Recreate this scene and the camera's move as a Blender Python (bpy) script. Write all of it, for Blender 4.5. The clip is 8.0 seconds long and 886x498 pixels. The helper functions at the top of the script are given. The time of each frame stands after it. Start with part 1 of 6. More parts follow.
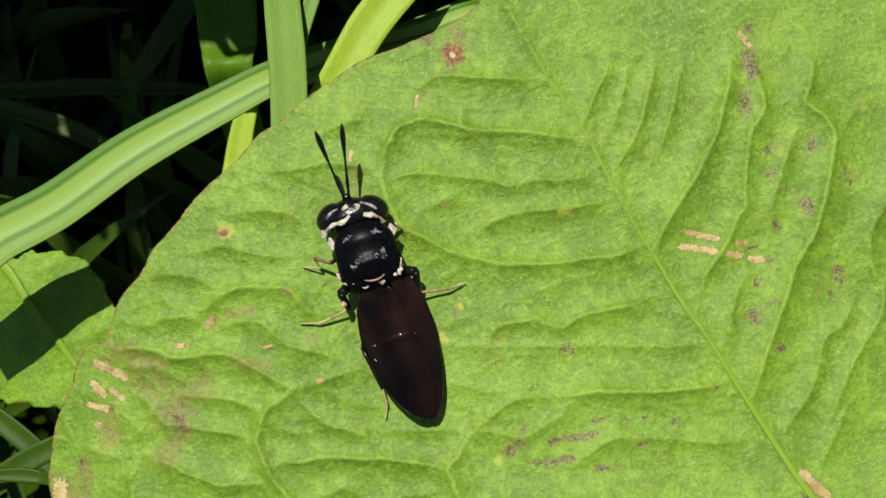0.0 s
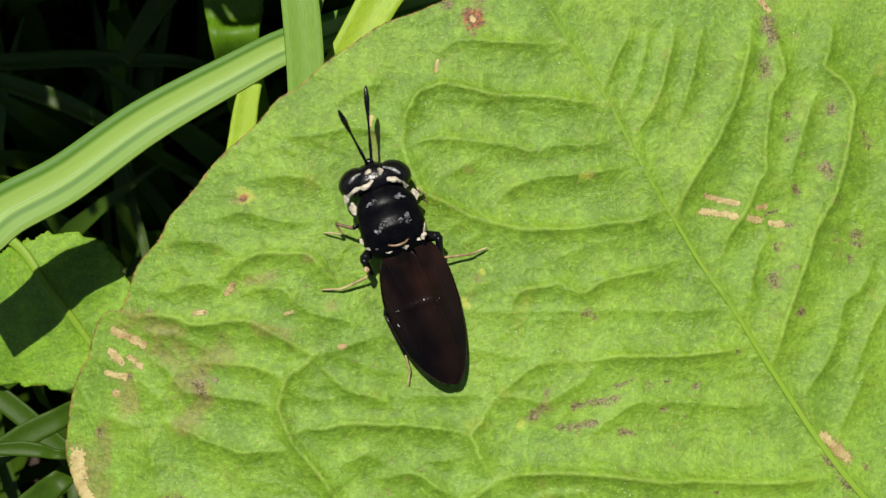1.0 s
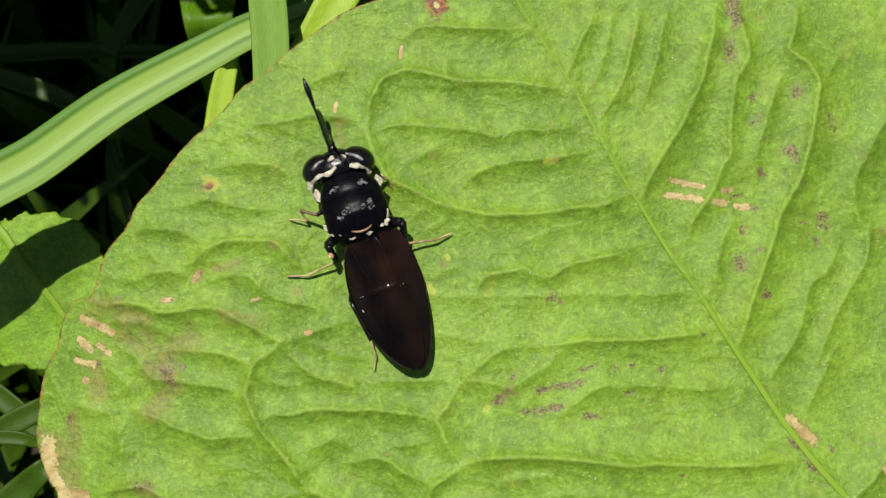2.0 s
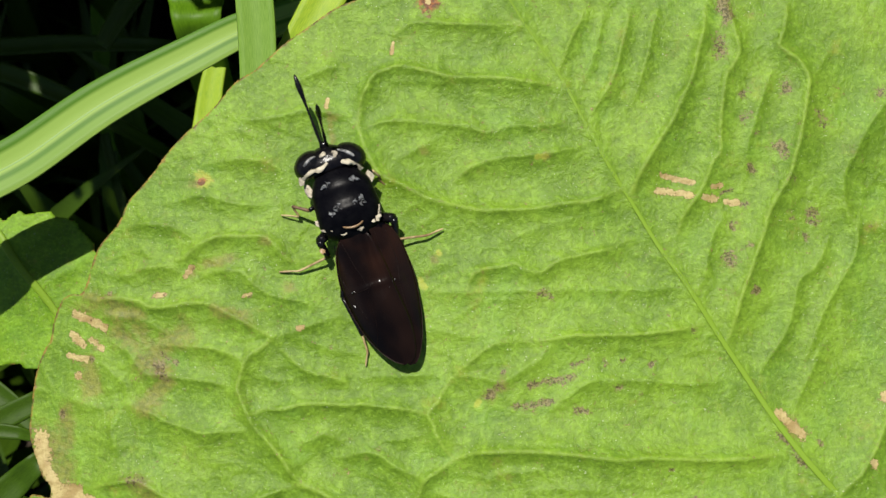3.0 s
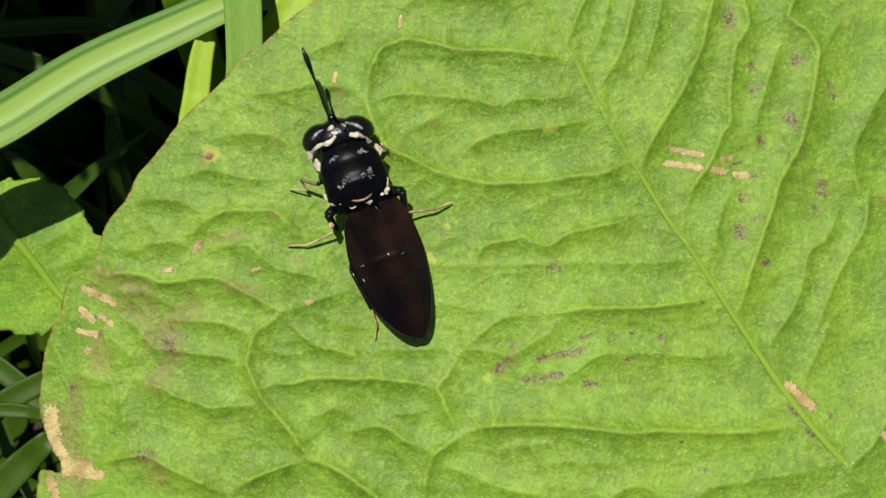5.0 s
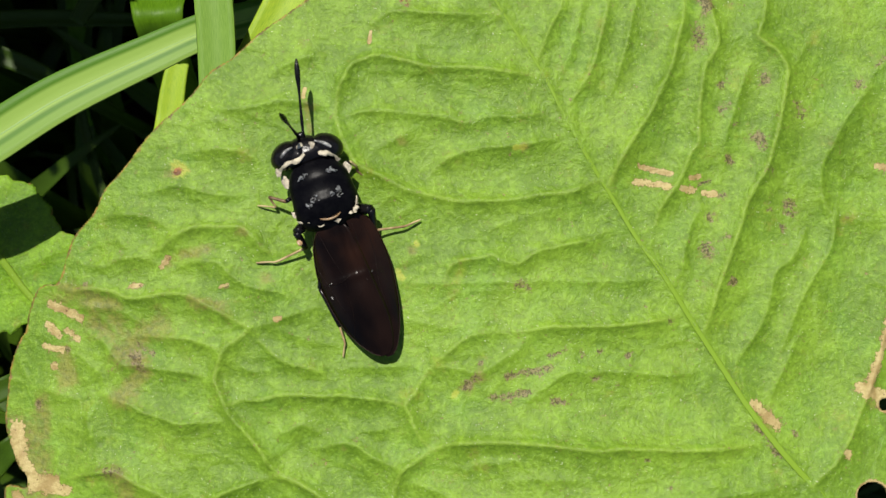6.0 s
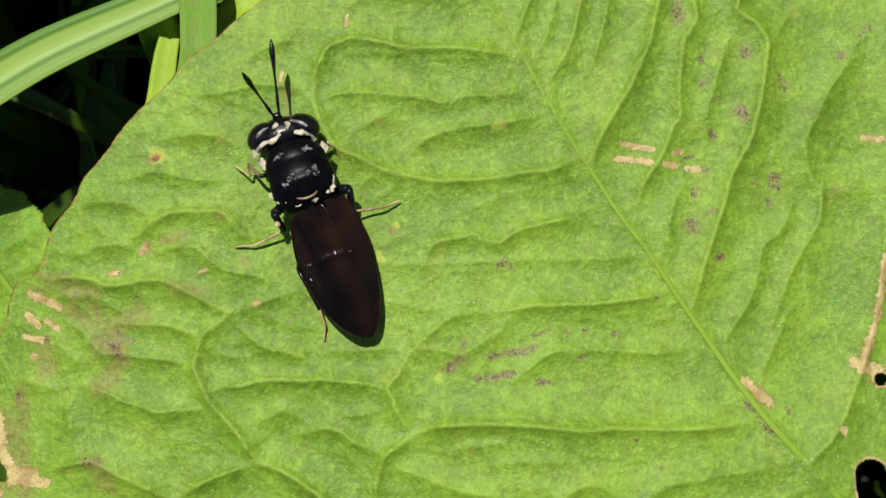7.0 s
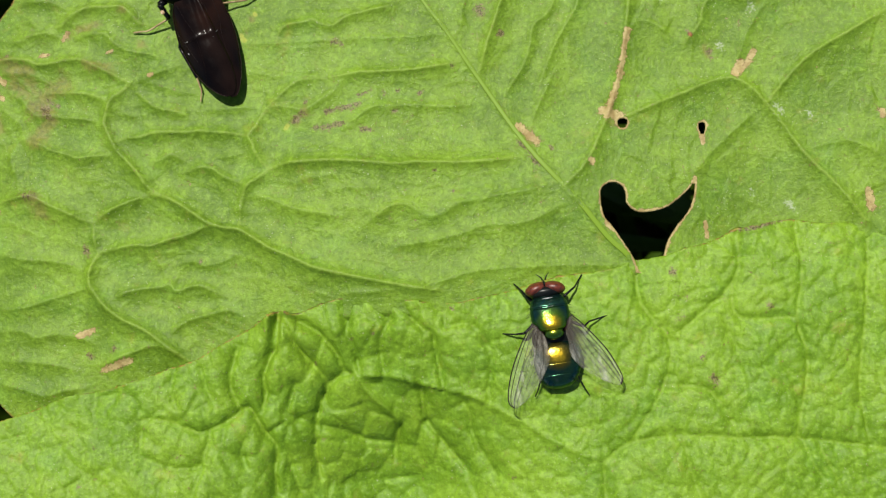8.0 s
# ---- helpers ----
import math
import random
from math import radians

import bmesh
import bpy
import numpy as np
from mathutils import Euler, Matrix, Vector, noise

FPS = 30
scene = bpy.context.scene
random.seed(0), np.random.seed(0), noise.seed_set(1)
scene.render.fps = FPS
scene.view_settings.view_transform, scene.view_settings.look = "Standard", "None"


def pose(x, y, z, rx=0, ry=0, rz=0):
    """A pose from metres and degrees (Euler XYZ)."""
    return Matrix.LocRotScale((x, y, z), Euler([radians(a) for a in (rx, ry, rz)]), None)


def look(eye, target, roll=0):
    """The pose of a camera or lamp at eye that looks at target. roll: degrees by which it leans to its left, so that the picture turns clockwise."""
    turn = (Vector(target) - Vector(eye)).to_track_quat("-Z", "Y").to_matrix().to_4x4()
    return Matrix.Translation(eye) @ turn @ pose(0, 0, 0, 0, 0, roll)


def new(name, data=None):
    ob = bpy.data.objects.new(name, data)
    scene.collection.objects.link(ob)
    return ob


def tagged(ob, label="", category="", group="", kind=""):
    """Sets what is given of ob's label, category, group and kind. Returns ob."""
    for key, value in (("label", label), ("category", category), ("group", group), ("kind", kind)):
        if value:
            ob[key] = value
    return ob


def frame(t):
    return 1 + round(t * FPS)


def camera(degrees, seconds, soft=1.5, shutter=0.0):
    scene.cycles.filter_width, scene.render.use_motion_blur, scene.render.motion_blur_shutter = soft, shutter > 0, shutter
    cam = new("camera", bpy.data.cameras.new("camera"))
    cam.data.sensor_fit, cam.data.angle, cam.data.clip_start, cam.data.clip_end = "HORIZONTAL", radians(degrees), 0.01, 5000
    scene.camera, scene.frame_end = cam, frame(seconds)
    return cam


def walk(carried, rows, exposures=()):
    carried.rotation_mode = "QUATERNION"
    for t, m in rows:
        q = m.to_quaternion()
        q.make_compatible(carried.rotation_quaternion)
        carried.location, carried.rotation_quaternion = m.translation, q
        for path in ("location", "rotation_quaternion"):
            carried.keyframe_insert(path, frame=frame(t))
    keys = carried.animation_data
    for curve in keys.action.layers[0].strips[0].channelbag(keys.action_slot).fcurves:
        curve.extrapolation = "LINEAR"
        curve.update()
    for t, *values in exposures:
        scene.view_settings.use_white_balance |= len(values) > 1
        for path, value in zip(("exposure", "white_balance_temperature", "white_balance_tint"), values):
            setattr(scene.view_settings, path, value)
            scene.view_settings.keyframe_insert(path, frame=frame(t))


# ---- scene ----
cam = camera(40, 8.0, soft=1.15)
cam.data.dof.use_dof = True
cam.data.dof.focus_distance = 0.091
cam.data.dof.aperture_fstop = 95

MM = 0.001
# seconds, millimetres over the dock leaf, degrees
PATH = [
    (0, -0.00, 0.00, 79.19, 3.991, 0.144, 0.005),
    (0.1, -0.67, 0.03, 79.17, 3.582, -0.063, -0.018),
    (0.2, -1.33, 0.06, 79.15, 3.587, -0.781, -0.056),
    (0.3, -2.00, 0.09, 79.12, 3.270, -1.319, -0.085),
    (0.4, -2.67, 0.12, 79.10, 3.627, -1.931, -0.124),
    (0.5, -3.33, 0.15, 79.08, 3.183, -2.023, -0.135),
    (0.6, -3.45, -0.10, 79.01, 3.257, -1.928, -0.163),
    (0.7, -3.56, -0.35, 78.94, 3.683, -2.295, -0.212),
    (0.8, -3.68, -0.59, 78.87, 3.386, -2.096, -0.230),
    (0.9, -3.79, -0.84, 78.80, 3.223, -1.974, -0.253),
    (1, -3.90, -1.09, 78.73, 3.180, -1.660, -0.273),
    (1.1, -3.56, -1.16, 78.75, 3.376, -1.757, -0.353),
    (1.2, -3.21, -1.24, 78.77, 2.966, -1.305, -0.410),
    (1.3, -2.86, -1.32, 78.79, 3.012, -0.978, -0.476),
    (1.4, -2.51, -1.39, 78.82, 2.945, -1.065, -0.553),
    (1.5, -2.16, -1.47, 78.84, 3.232, -1.029, -0.629),
    (1.6, -1.88, -1.45, 78.88, 3.401, -1.101, -0.646),
    (1.7, -1.59, -1.44, 78.92, 3.208, -0.906, -0.653),
    (2.8, 1.53, -1.24, 79.38, 2.436, -0.764, -0.796),
    (2.9, 0.65, -1.18, 79.40, 2.502, -1.003, -0.762),
    (3, -0.22, -1.12, 79.41, 2.283, -1.003, -0.719),
    (3.1, -0.95, -1.08, 79.37, 1.924, -1.000, -0.703),
    (3.2, -1.68, -1.03, 79.32, 1.634, -0.785, -0.683),
    (3.3, -2.42, -0.99, 79.28, 1.989, -0.566, -0.668),
    (3.4, -3.15, -0.95, 79.23, 2.257, -0.734, -0.659),
    (3.5, -3.88, -0.91, 79.19, 1.847, -0.988, -0.647),
    (3.6, -3.59, -0.92, 79.19, 1.488, -1.098, -0.672),
    (3.7, -3.30, -0.93, 79.20, 1.310, -1.209, -0.697),
    (3.8, -3.01, -0.94, 79.21, 1.508, -1.340, -0.727),
    (3.9, -2.71, -0.96, 79.22, 1.521, -1.242, -0.752),
    (4, -2.42, -0.97, 79.23, 1.453, -1.234, -0.778),
    (4.1, -2.32, -1.61, 79.21, 1.759, -1.138, -0.849),
    (4.2, -2.23, -2.24, 79.20, 1.864, -1.095, -0.918),
    (5.3, 0.07, -1.97, 79.28, 1.718, -0.798, -0.940),
    (5.4, 0.28, -1.94, 79.29, 1.869, -1.015, -0.947),
    (5.5, 0.48, -1.92, 79.30, 1.883, -0.731, -0.945),
    (5.6, 0.38, -1.39, 79.30, 1.517, -1.198, -0.884),
    (5.7, 0.27, -0.86, 79.29, 1.238, -1.289, -0.818),
    (5.8, 0.16, -0.34, 79.29, 1.358, -1.741, -0.760),
    (5.9, 0.05, 0.19, 79.29, 1.076, -2.118, -0.694),
    (6, -0.06, 0.72, 79.29, 0.522, -1.958, -0.619),
    (6.1, 0.28, -0.14, 79.20, 0.605, -1.817, -0.626),
    (6.2, 0.63, -0.99, 79.11, 0.469, -1.560, -0.629),
    (6.3, 0.97, -1.85, 79.03, 0.709, -1.297, -0.636),
    (6.4, 1.31, -2.70, 78.94, 1.293, -1.395, -0.650),
    (6.5, 1.65, -3.56, 78.85, 1.851, -0.927, -0.656),
    (6.6, 1.92, -3.90, 78.71, 3.154, -1.988, -0.913),
    (6.7, 2.19, -4.25, 78.57, 2.706, -1.312, -1.107),
    (6.8, 2.46, -4.60, 78.43, 1.902, 0.148, -1.292),
    (6.9, 2.72, -4.95, 78.29, 3.059, -0.624, -1.529),
    (7, 2.99, -5.30, 78.15, 4.014, -0.525, -1.748),
    (7.1, 4.14, -5.77, 82.25, 2.861, 0.870, -1.454),
    (7.2, 5.28, -6.24, 87.49, 2.843, 0.749, -1.204),
    (7.3, 6.76, -7.69, 92.66, 3.437, 0.642, -1.714),
    (7.4, 8.69, -10.86, 97.98, 3.646, 1.384, -1.660),
    (7.5, 10.61, -14.02, 101.53, 3.286, 1.785, -1.623),
    (7.6, 12.13, -15.79, 101.59, 2.404, 1.750, -1.806),
    (7.7, 13.65, -17.56, 101.66, 1.791, 1.892, -1.982),
    (7.8, 15.16, -19.33, 101.72, 1.269, 1.891, -2.159),
    (7.9, 16.68, -21.10, 101.79, 1.398, 1.725, -2.328),
    (8, 18.20, -22.86, 101.85, 2.253, 1.372, -2.491),
]
walk(cam, [(t, pose(x * MM, y * MM, z * MM, a, b, c)) for t, x, y, z, a, b, c in PATH], exposures=[(0.0, 0.38), (7.4, 0.37), (8.0, 0.25)])

# ---- world and sun ----
SUN = Vector((-0.21, 0.50, 1.0)).normalized()
world = bpy.data.worlds.new("sky")
scene.world = world
world.use_nodes = True
wn = world.node_tree.nodes
sky = wn.new("ShaderNodeTexSky")
sky.sky_type = "NISHITA"
sky.sun_disc = False
sky.sun_elevation = math.asin(SUN.z)
sky.sun_rotation = math.atan2(SUN.x, SUN.y)
wn["Background"].inputs[1].default_value = 0.07
world.node_tree.links.new(sky.outputs[0], wn["Background"].inputs[0])
sun_data = bpy.data.lights.new("sun", "SUN")
sun_data.energy = 5.0
sun_data.angle = radians(0.55)
sun_data.color = (1.0, 0.95, 0.86)
sun = new("sun", sun_data)
sun.matrix_world = look(SUN * 2, (0, 0, 0))


# ---- materials ----
class Nodes:
    """A node material with short calls for the usual pieces."""

    def __init__(self, name, base=(0.5, 0.5, 0.5), rough=0.5, metal=0.0, coords="Object"):
        self.mat = bpy.data.materials.new(name)
        self.mat.use_nodes = True
        self.tree = self.mat.node_tree
        self.bsdf = self.tree.nodes["Principled BSDF"]
        self.put("Base Color", (*base, 1))
        self.put("Roughness", rough)
        self.put("Metallic", metal)
        self.where = self.tree.nodes.new("ShaderNodeTexCoord").outputs[coords]

    def put(self, socket, value):
        if isinstance(value, bpy.types.NodeSocket):
            self.tree.links.new(value, self.bsdf.inputs[socket])
        else:
            self.bsdf.inputs[socket].default_value = value

    def feed(self, socket, value):
        if isinstance(value, bpy.types.NodeSocket):
            self.tree.links.new(value, socket)
        else:
            socket.default_value = value

    def noise(self, scale, detail=3.0, rough=0.55, stretch=None, distort=0.0):
        n = self.tree.nodes.new("ShaderNodeTexNoise")
        n.inputs["Scale"].default_value, n.inputs["Detail"].default_value = scale, detail
        n.inputs["Roughness"].default_value, n.inputs["Distortion"].default_value = rough, distort
        if stretch:
            m = self.tree.nodes.new("ShaderNodeMapping")
            m.inputs["Scale"].default_value = stretch
            self.tree.links.new(self.where, m.inputs[0])
            self.tree.links.new(m.outputs[0], n.inputs[0])
        else:
            self.tree.links.new(self.where, n.inputs[0])
        return n.outputs[0]

    def cells(self, scale, feature="F1", out=0):
        n = self.tree.nodes.new("ShaderNodeTexVoronoi")
        n.feature = feature
        n.inputs["Scale"].default_value = scale
        self.tree.links.new(self.where, n.inputs[0])
        return n.outputs[out]

    def attr(self, name):
        n = self.tree.nodes.new("ShaderNodeAttribute")
        n.attribute_name = name
        return n.outputs["Fac"]

    def math(self, op, a, b=0.0):
        n = self.tree.nodes.new("ShaderNodeMath")
        n.operation = op
        self.feed(n.inputs[0], a)
        self.feed(n.inputs[1], b)
        return n.outputs[0]

    def step(self, value, low, high):
        n = self.tree.nodes.new("ShaderNodeMapRange")
        n.interpolation_type = "SMOOTHSTEP"
        self.feed(n.inputs[0], value)
        n.inputs[1].default_value, n.inputs[2].default_value = low, high
        return n.outputs[0]

    def mix(self, fac, a, b):
        n = self.tree.nodes.new("ShaderNodeMix")
        n.data_type = "RGBA"
        self.feed(n.inputs[0], fac)
        for socket, v in ((n.inputs[6], a), (n.inputs[7], b)):
            self.feed(socket, v if isinstance(v, bpy.types.NodeSocket) else (*v, 1))
        return n.outputs[2]

    def bump(self, height, distance, strength=1.0, under=None):
        n = self.tree.nodes.new("ShaderNodeBump")
        n.inputs["Strength"].default_value, n.inputs["Distance"].default_value = strength, distance
        self.tree.links.new(height, n.inputs["Height"])
        if under is not None:
            self.tree.links.new(under, n.inputs["Normal"])
        self.put("Normal", n.outputs[0])
        return n.outputs[0]

    def glow_through(self, colour, share):
        """Lets part of the light pass through a thin leaf."""
        t = self.tree.nodes.new("ShaderNodeBsdfTranslucent")
        self.feed(t.inputs[0], colour if isinstance(colour, bpy.types.NodeSocket) else (*colour, 1))
        m = self.tree.nodes.new("ShaderNodeMixShader")
        m.inputs[0].default_value = share
        out = self.tree.nodes["Material Output"]
        self.tree.links.new(self.bsdf.outputs[0], m.inputs[1])
        self.tree.links.new(t.outputs[0], m.inputs[2])
        self.tree.links.new(m.outputs[0], out.inputs[0])


def leaf_material(name, light, dark, vein_colour, rough=0.5, brown_rim=1.0, vein_share=0.42):
    n = Nodes(name, rough=rough)
    paler, deeper = tuple(min(1, 1.5 * v + 0.012) for v in light), tuple(0.58 * v for v in dark)
    broad, patchy, mottle, grain = n.noise(160, 4, 0.6), n.noise(430, 4, 0.65), n.noise(1300, 4, 0.62), n.noise(3600, 4, 0.68)
    green = n.mix(n.step(broad, 0.35, 0.68), dark, light)
    green = n.mix(n.math("MULTIPLY", n.step(n.noise(300, 4, 0.6), 0.48, 0.75), 0.4), green, (light[0] * 0.78, light[1] * 0.98, light[2] * 1.9))
    green = n.mix(n.math("MULTIPLY", n.step(mottle, 0.5, 0.72), 0.34), green, paler)
    green = n.mix(n.math("MULTIPLY", n.step(mottle, 0.5, 0.30), 0.40), green, deeper)
    green = n.mix(n.math("MULTIPLY", n.step(grain, 0.5, 0.70), 0.42), green, paler)
    green = n.mix(n.math("MULTIPLY", n.step(grain, 0.5, 0.30), 0.44), green, deeper)
    green = n.mix(n.math("MULTIPLY", n.step(patchy, 0.6, 0.78), 0.42), green, (light[0] * 1.65, light[1] * 1.2, light[2]))
    green = n.mix(n.math("MULTIPLY", n.math("MULTIPLY", n.step(n.attr("vein"), 0.2, 1.0), n.step(n.noise(600, 3, 0.6), 0.2, 0.7)), vein_share), green, vein_colour)
    pale_speck = n.math("MULTIPLY", n.step(n.noise(6500, 1, 0.5), 0.70, 0.78), n.step(n.noise(220, 3, 0.5), 0.38, 0.62))
    green = n.mix(n.math("MULTIPLY", pale_speck, 0.65), green, (0.50, 0.56, 0.34))
    ragged = n.math("ADD", n.math("MULTIPLY", n.math("SUBTRACT", n.noise(1400, 4, 0.65), 0.5), 1.7), n.math("MULTIPLY", n.math("SUBTRACT", n.noise(5000, 3, 0.6), 0.5), 1.5))
    # yellowed halo, brown margin, dark speckle and dried tan patches
    halo = n.step(n.math("ADD", n.attr("halo"), n.math("ADD", n.math("MULTIPLY", ragged, 0.7), n.math("MULTIPLY", n.math("SUBTRACT", patchy, 0.5), 2.4))), 0.2, 1.15)
    green = n.mix(n.math("MULTIPLY", halo, 0.55), green, n.mix(n.step(n.noise(2600, 3, 0.6), 0.42, 0.62), (0.25, 0.20, 0.05), (0.12, 0.075, 0.032)))
    rim = n.step(n.math("ADD", n.attr("rim"), n.math("MULTIPLY", ragged, 0.6)), 0.45, 0.85)
    if brown_rim < 1:
        rim = n.math("MULTIPLY", rim, n.step(n.noise(130, 3, 0.6), 0.38, 0.54))
    green = n.mix(n.math("MULTIPLY", rim, 0.85), green, n.mix(n.step(n.noise(1500, 3, 0.6), 0.4, 0.6), (0.30, 0.17, 0.04), (0.10, 0.05, 0.02)))
    broken = n.math("MULTIPLY", n.step(n.noise(5200, 3, 0.7), 0.50, 0.62), 0.32)
    speckle = n.math("SUBTRACT", n.math("ADD", n.attr("purple"), n.math("MULTIPLY", ragged, 1.3)), broken)
    bruise = n.mix(n.step(n.noise(5600, 3, 0.7), 0.44, 0.58), (0.055, 0.037, 0.012), (0.21, 0.175, 0.07))
    green = n.mix(n.math("MULTIPLY", n.step(speckle, 0.25, 0.7), 0.3), green, (0.15, 0.115, 0.045))
    green = n.mix(n.math("MULTIPLY", n.step(speckle, 0.60, 0.82), 0.88), green, bruise)
    green = n.mix(n.math("MULTIPLY", n.step(n.math("ADD", n.attr("pale"), n.math("MULTIPLY", ragged, 1.0)), 0.5, 1.05), n.math("MULTIPLY", n.step(n.noise(3800, 2, 0.6), 0.42, 0.62), 0.55)), green, (0.50, 0.55, 0.40))
    green = n.mix(n.math("MULTIPLY", n.step(n.math("ADD", n.attr("yellow"), n.math("MULTIPLY", ragged, 0.6)), 0.4, 0.9), 0.55), green, (0.42, 0.43, 0.05))
    green = n.mix(n.math("MULTIPLY", n.step(n.math("ADD", n.attr("red"), n.math("MULTIPLY", ragged, 0.55)), 0.42, 0.72), 0.92), green, n.mix(n.step(n.noise(3000, 3, 0.6), 0.42, 0.6), (0.11, 0.026, 0.009), (0.30, 0.11, 0.03)))
    dried = n.math("ADD", n.attr("tan"), n.math("MULTIPLY", ragged, 0.88))
    green = n.mix(n.math("MULTIPLY", n.step(dried, 0.36, 0.46), 0.7), green, (0.13, 0.075, 0.03))
    tan_tone = n.mix(n.step(n.noise(1100, 4, 0.65), 0.36, 0.64), (0.31, 0.225, 0.08), (0.46, 0.375, 0.155))
    tan_tone = n.mix(n.step(n.noise(2400, 3, 0.6), 0.60, 0.72), tan_tone, (0.14, 0.08, 0.03))
    green = n.mix(n.step(dried, 0.46, 0.56), green, tan_tone)
    n.put("Base Color", green)
    n.put("Roughness", n.math("ADD", n.math("MULTIPLY", n.noise(1900, 2, 0.6), 0.3), rough - 0.14))
    n.put("Specular IOR Level", 0.36)
    first = n.bump(mottle, 0.00015, 0.8)
    n.bump(grain, 0.00008, 1.0, first)
    n.glow_through(n.mix(0.5, green, (light[0] * 1.4, light[1] * 1.5, light[2])), 0.16)
    return n.mat


LEAF_A = leaf_material("dock_leaf_green", (0.172, 0.292, 0.018), (0.108, 0.205, 0.009), (0.26, 0.37, 0.04), 0.49, vein_share=0.36)
LEAF_B = leaf_material("dock_leaf_yellow_green", (0.196, 0.335, 0.018), (0.128, 0.255, 0.009), (0.22, 0.35, 0.02), 0.46, brown_rim=0.5)
NETTLE = leaf_material("serrated_leaf_green", (0.17, 0.315, 0.008), (0.085, 0.19, 0.003), (0.30, 0.42, 0.08), 0.55)


def blade_material(name, light, dark, rough=0.45, bands=False):
    mid = tuple(0.5 * (a + b) for a, b in zip(light, dark))
    n = Nodes(name, rough=rough, coords="UV")
    lines = n.noise(1.0, 3, 0.6, stretch=(60, 3, 1))
    tone = n.mix(n.step(lines, 0.2, 0.8), dark, light)
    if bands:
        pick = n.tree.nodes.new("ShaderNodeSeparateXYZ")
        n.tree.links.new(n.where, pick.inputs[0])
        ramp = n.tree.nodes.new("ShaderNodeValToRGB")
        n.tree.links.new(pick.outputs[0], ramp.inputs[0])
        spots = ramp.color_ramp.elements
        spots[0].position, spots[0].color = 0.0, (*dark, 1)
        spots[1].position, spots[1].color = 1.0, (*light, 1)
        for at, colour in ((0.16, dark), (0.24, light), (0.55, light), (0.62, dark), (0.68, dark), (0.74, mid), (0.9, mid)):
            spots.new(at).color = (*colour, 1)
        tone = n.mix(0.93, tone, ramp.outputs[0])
    n.put("Base Color", tone)
    n.put("Specular IOR Level", 0.16)
    n.bump(lines, 0.00006, 0.2)
    n.glow_through(tone, 0.2)
    return n.mat


BLADE = blade_material("grass_green", (0.165, 0.285, 0.045), (0.10, 0.20, 0.022))
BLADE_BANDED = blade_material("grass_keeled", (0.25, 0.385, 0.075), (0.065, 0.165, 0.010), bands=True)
# Darker copies of the grass colour, with the shade painted in.
BLADE_DEEP_SHADE = blade_material("grass_deep_shade", (0.045, 0.09, 0.005), (0.018, 0.04, 0.003))
BLADE_HALF_SHADE = blade_material("grass_half_shade", (0.10, 0.21, 0.007), (0.045, 0.115, 0.003))
BLADE_DIM_SHADE = blade_material("grass_dim_shade", (0.048, 0.10, 0.005), (0.02, 0.048, 0.002))
KEEL = Nodes("grass_keel", (0.12, 0.235, 0.028), 0.5).mat
BLADE_YELLOW = blade_material("grass_yellow_green", (0.34, 0.46, 0.03), (0.17, 0.30, 0.02))


def soil_material():
    n = Nodes("dark_soil", rough=0.95)
    tone = n.mix(n.step(n.noise(60, 5, 0.7), 0.4, 0.65), (0.012, 0.009, 0.006), (0.05, 0.036, 0.022))
    n.put("Base Color", tone)
    n.bump(n.noise(150, 6, 0.7), 0.004, 1.0)
    return n.mat


SOIL = soil_material()


def chitin(name, base, other, rough, bump=0.00002, scale=2500, coat=0.0, metal=0.0, gloss=0.5):
    n = Nodes(name, rough=rough, metal=metal)
    n.put("Base Color", n.mix(n.step(n.noise(scale * 0.4, 3, 0.6), 0.35, 0.7), base, other))
    n.put("Roughness", n.math("ADD", n.math("MULTIPLY", n.noise(scale, 2, 0.5), 0.2), rough - 0.1))
    n.put("Coat Weight", coat)
    n.put("Specular IOR Level", gloss)
    n.put("Coat Roughness", 0.12)
    n.bump(n.noise(scale * 1.6, 3, 0.6), bump, 0.8)
    return n.mat


def smoky_wing():
    """Dark brown membrane, warmer and clearer towards the body, with an uneven gloss."""
    n = Nodes("smoky_brown_wing", rough=0.2)
    tone = n.mix(n.step(n.noise(330, 2, 0.5, stretch=(1.3, 0.7, 1)), 0.32, 0.70), (0.0020, 0.0013, 0.0012), (0.0095, 0.0048, 0.0034))
    far = n.tree.nodes.new("ShaderNodeVectorMath")
    far.operation = "DISTANCE"
    n.tree.links.new(n.where, far.inputs[0])
    far.inputs[1].default_value = (0.0006, -0.0012, 0.0026)
    warm = n.math("MULTIPLY", n.step(n.math("ADD", n.math("MULTIPLY", far.outputs["Value"], -1000), n.math("MULTIPLY", n.noise(700, 3), 3.0)), -2.4, 0.6), n.step(n.noise(420, 2, 0.5), 0.3, 0.75))
    n.put("Base Color", n.mix(n.math("MULTIPLY", warm, 0.4), tone, (0.032, 0.012, 0.006)))
    n.put("Roughness", n.math("ADD", n.math("MULTIPLY", n.noise(1200, 3, 0.6), 0.24), 0.08))
    n.put("Specular IOR Level", 0.12)
    n.bump(n.noise(520, 3, 0.6, stretch=(1.8, 0.6, 1)), 0.00018, 0.35)
    return n.mat


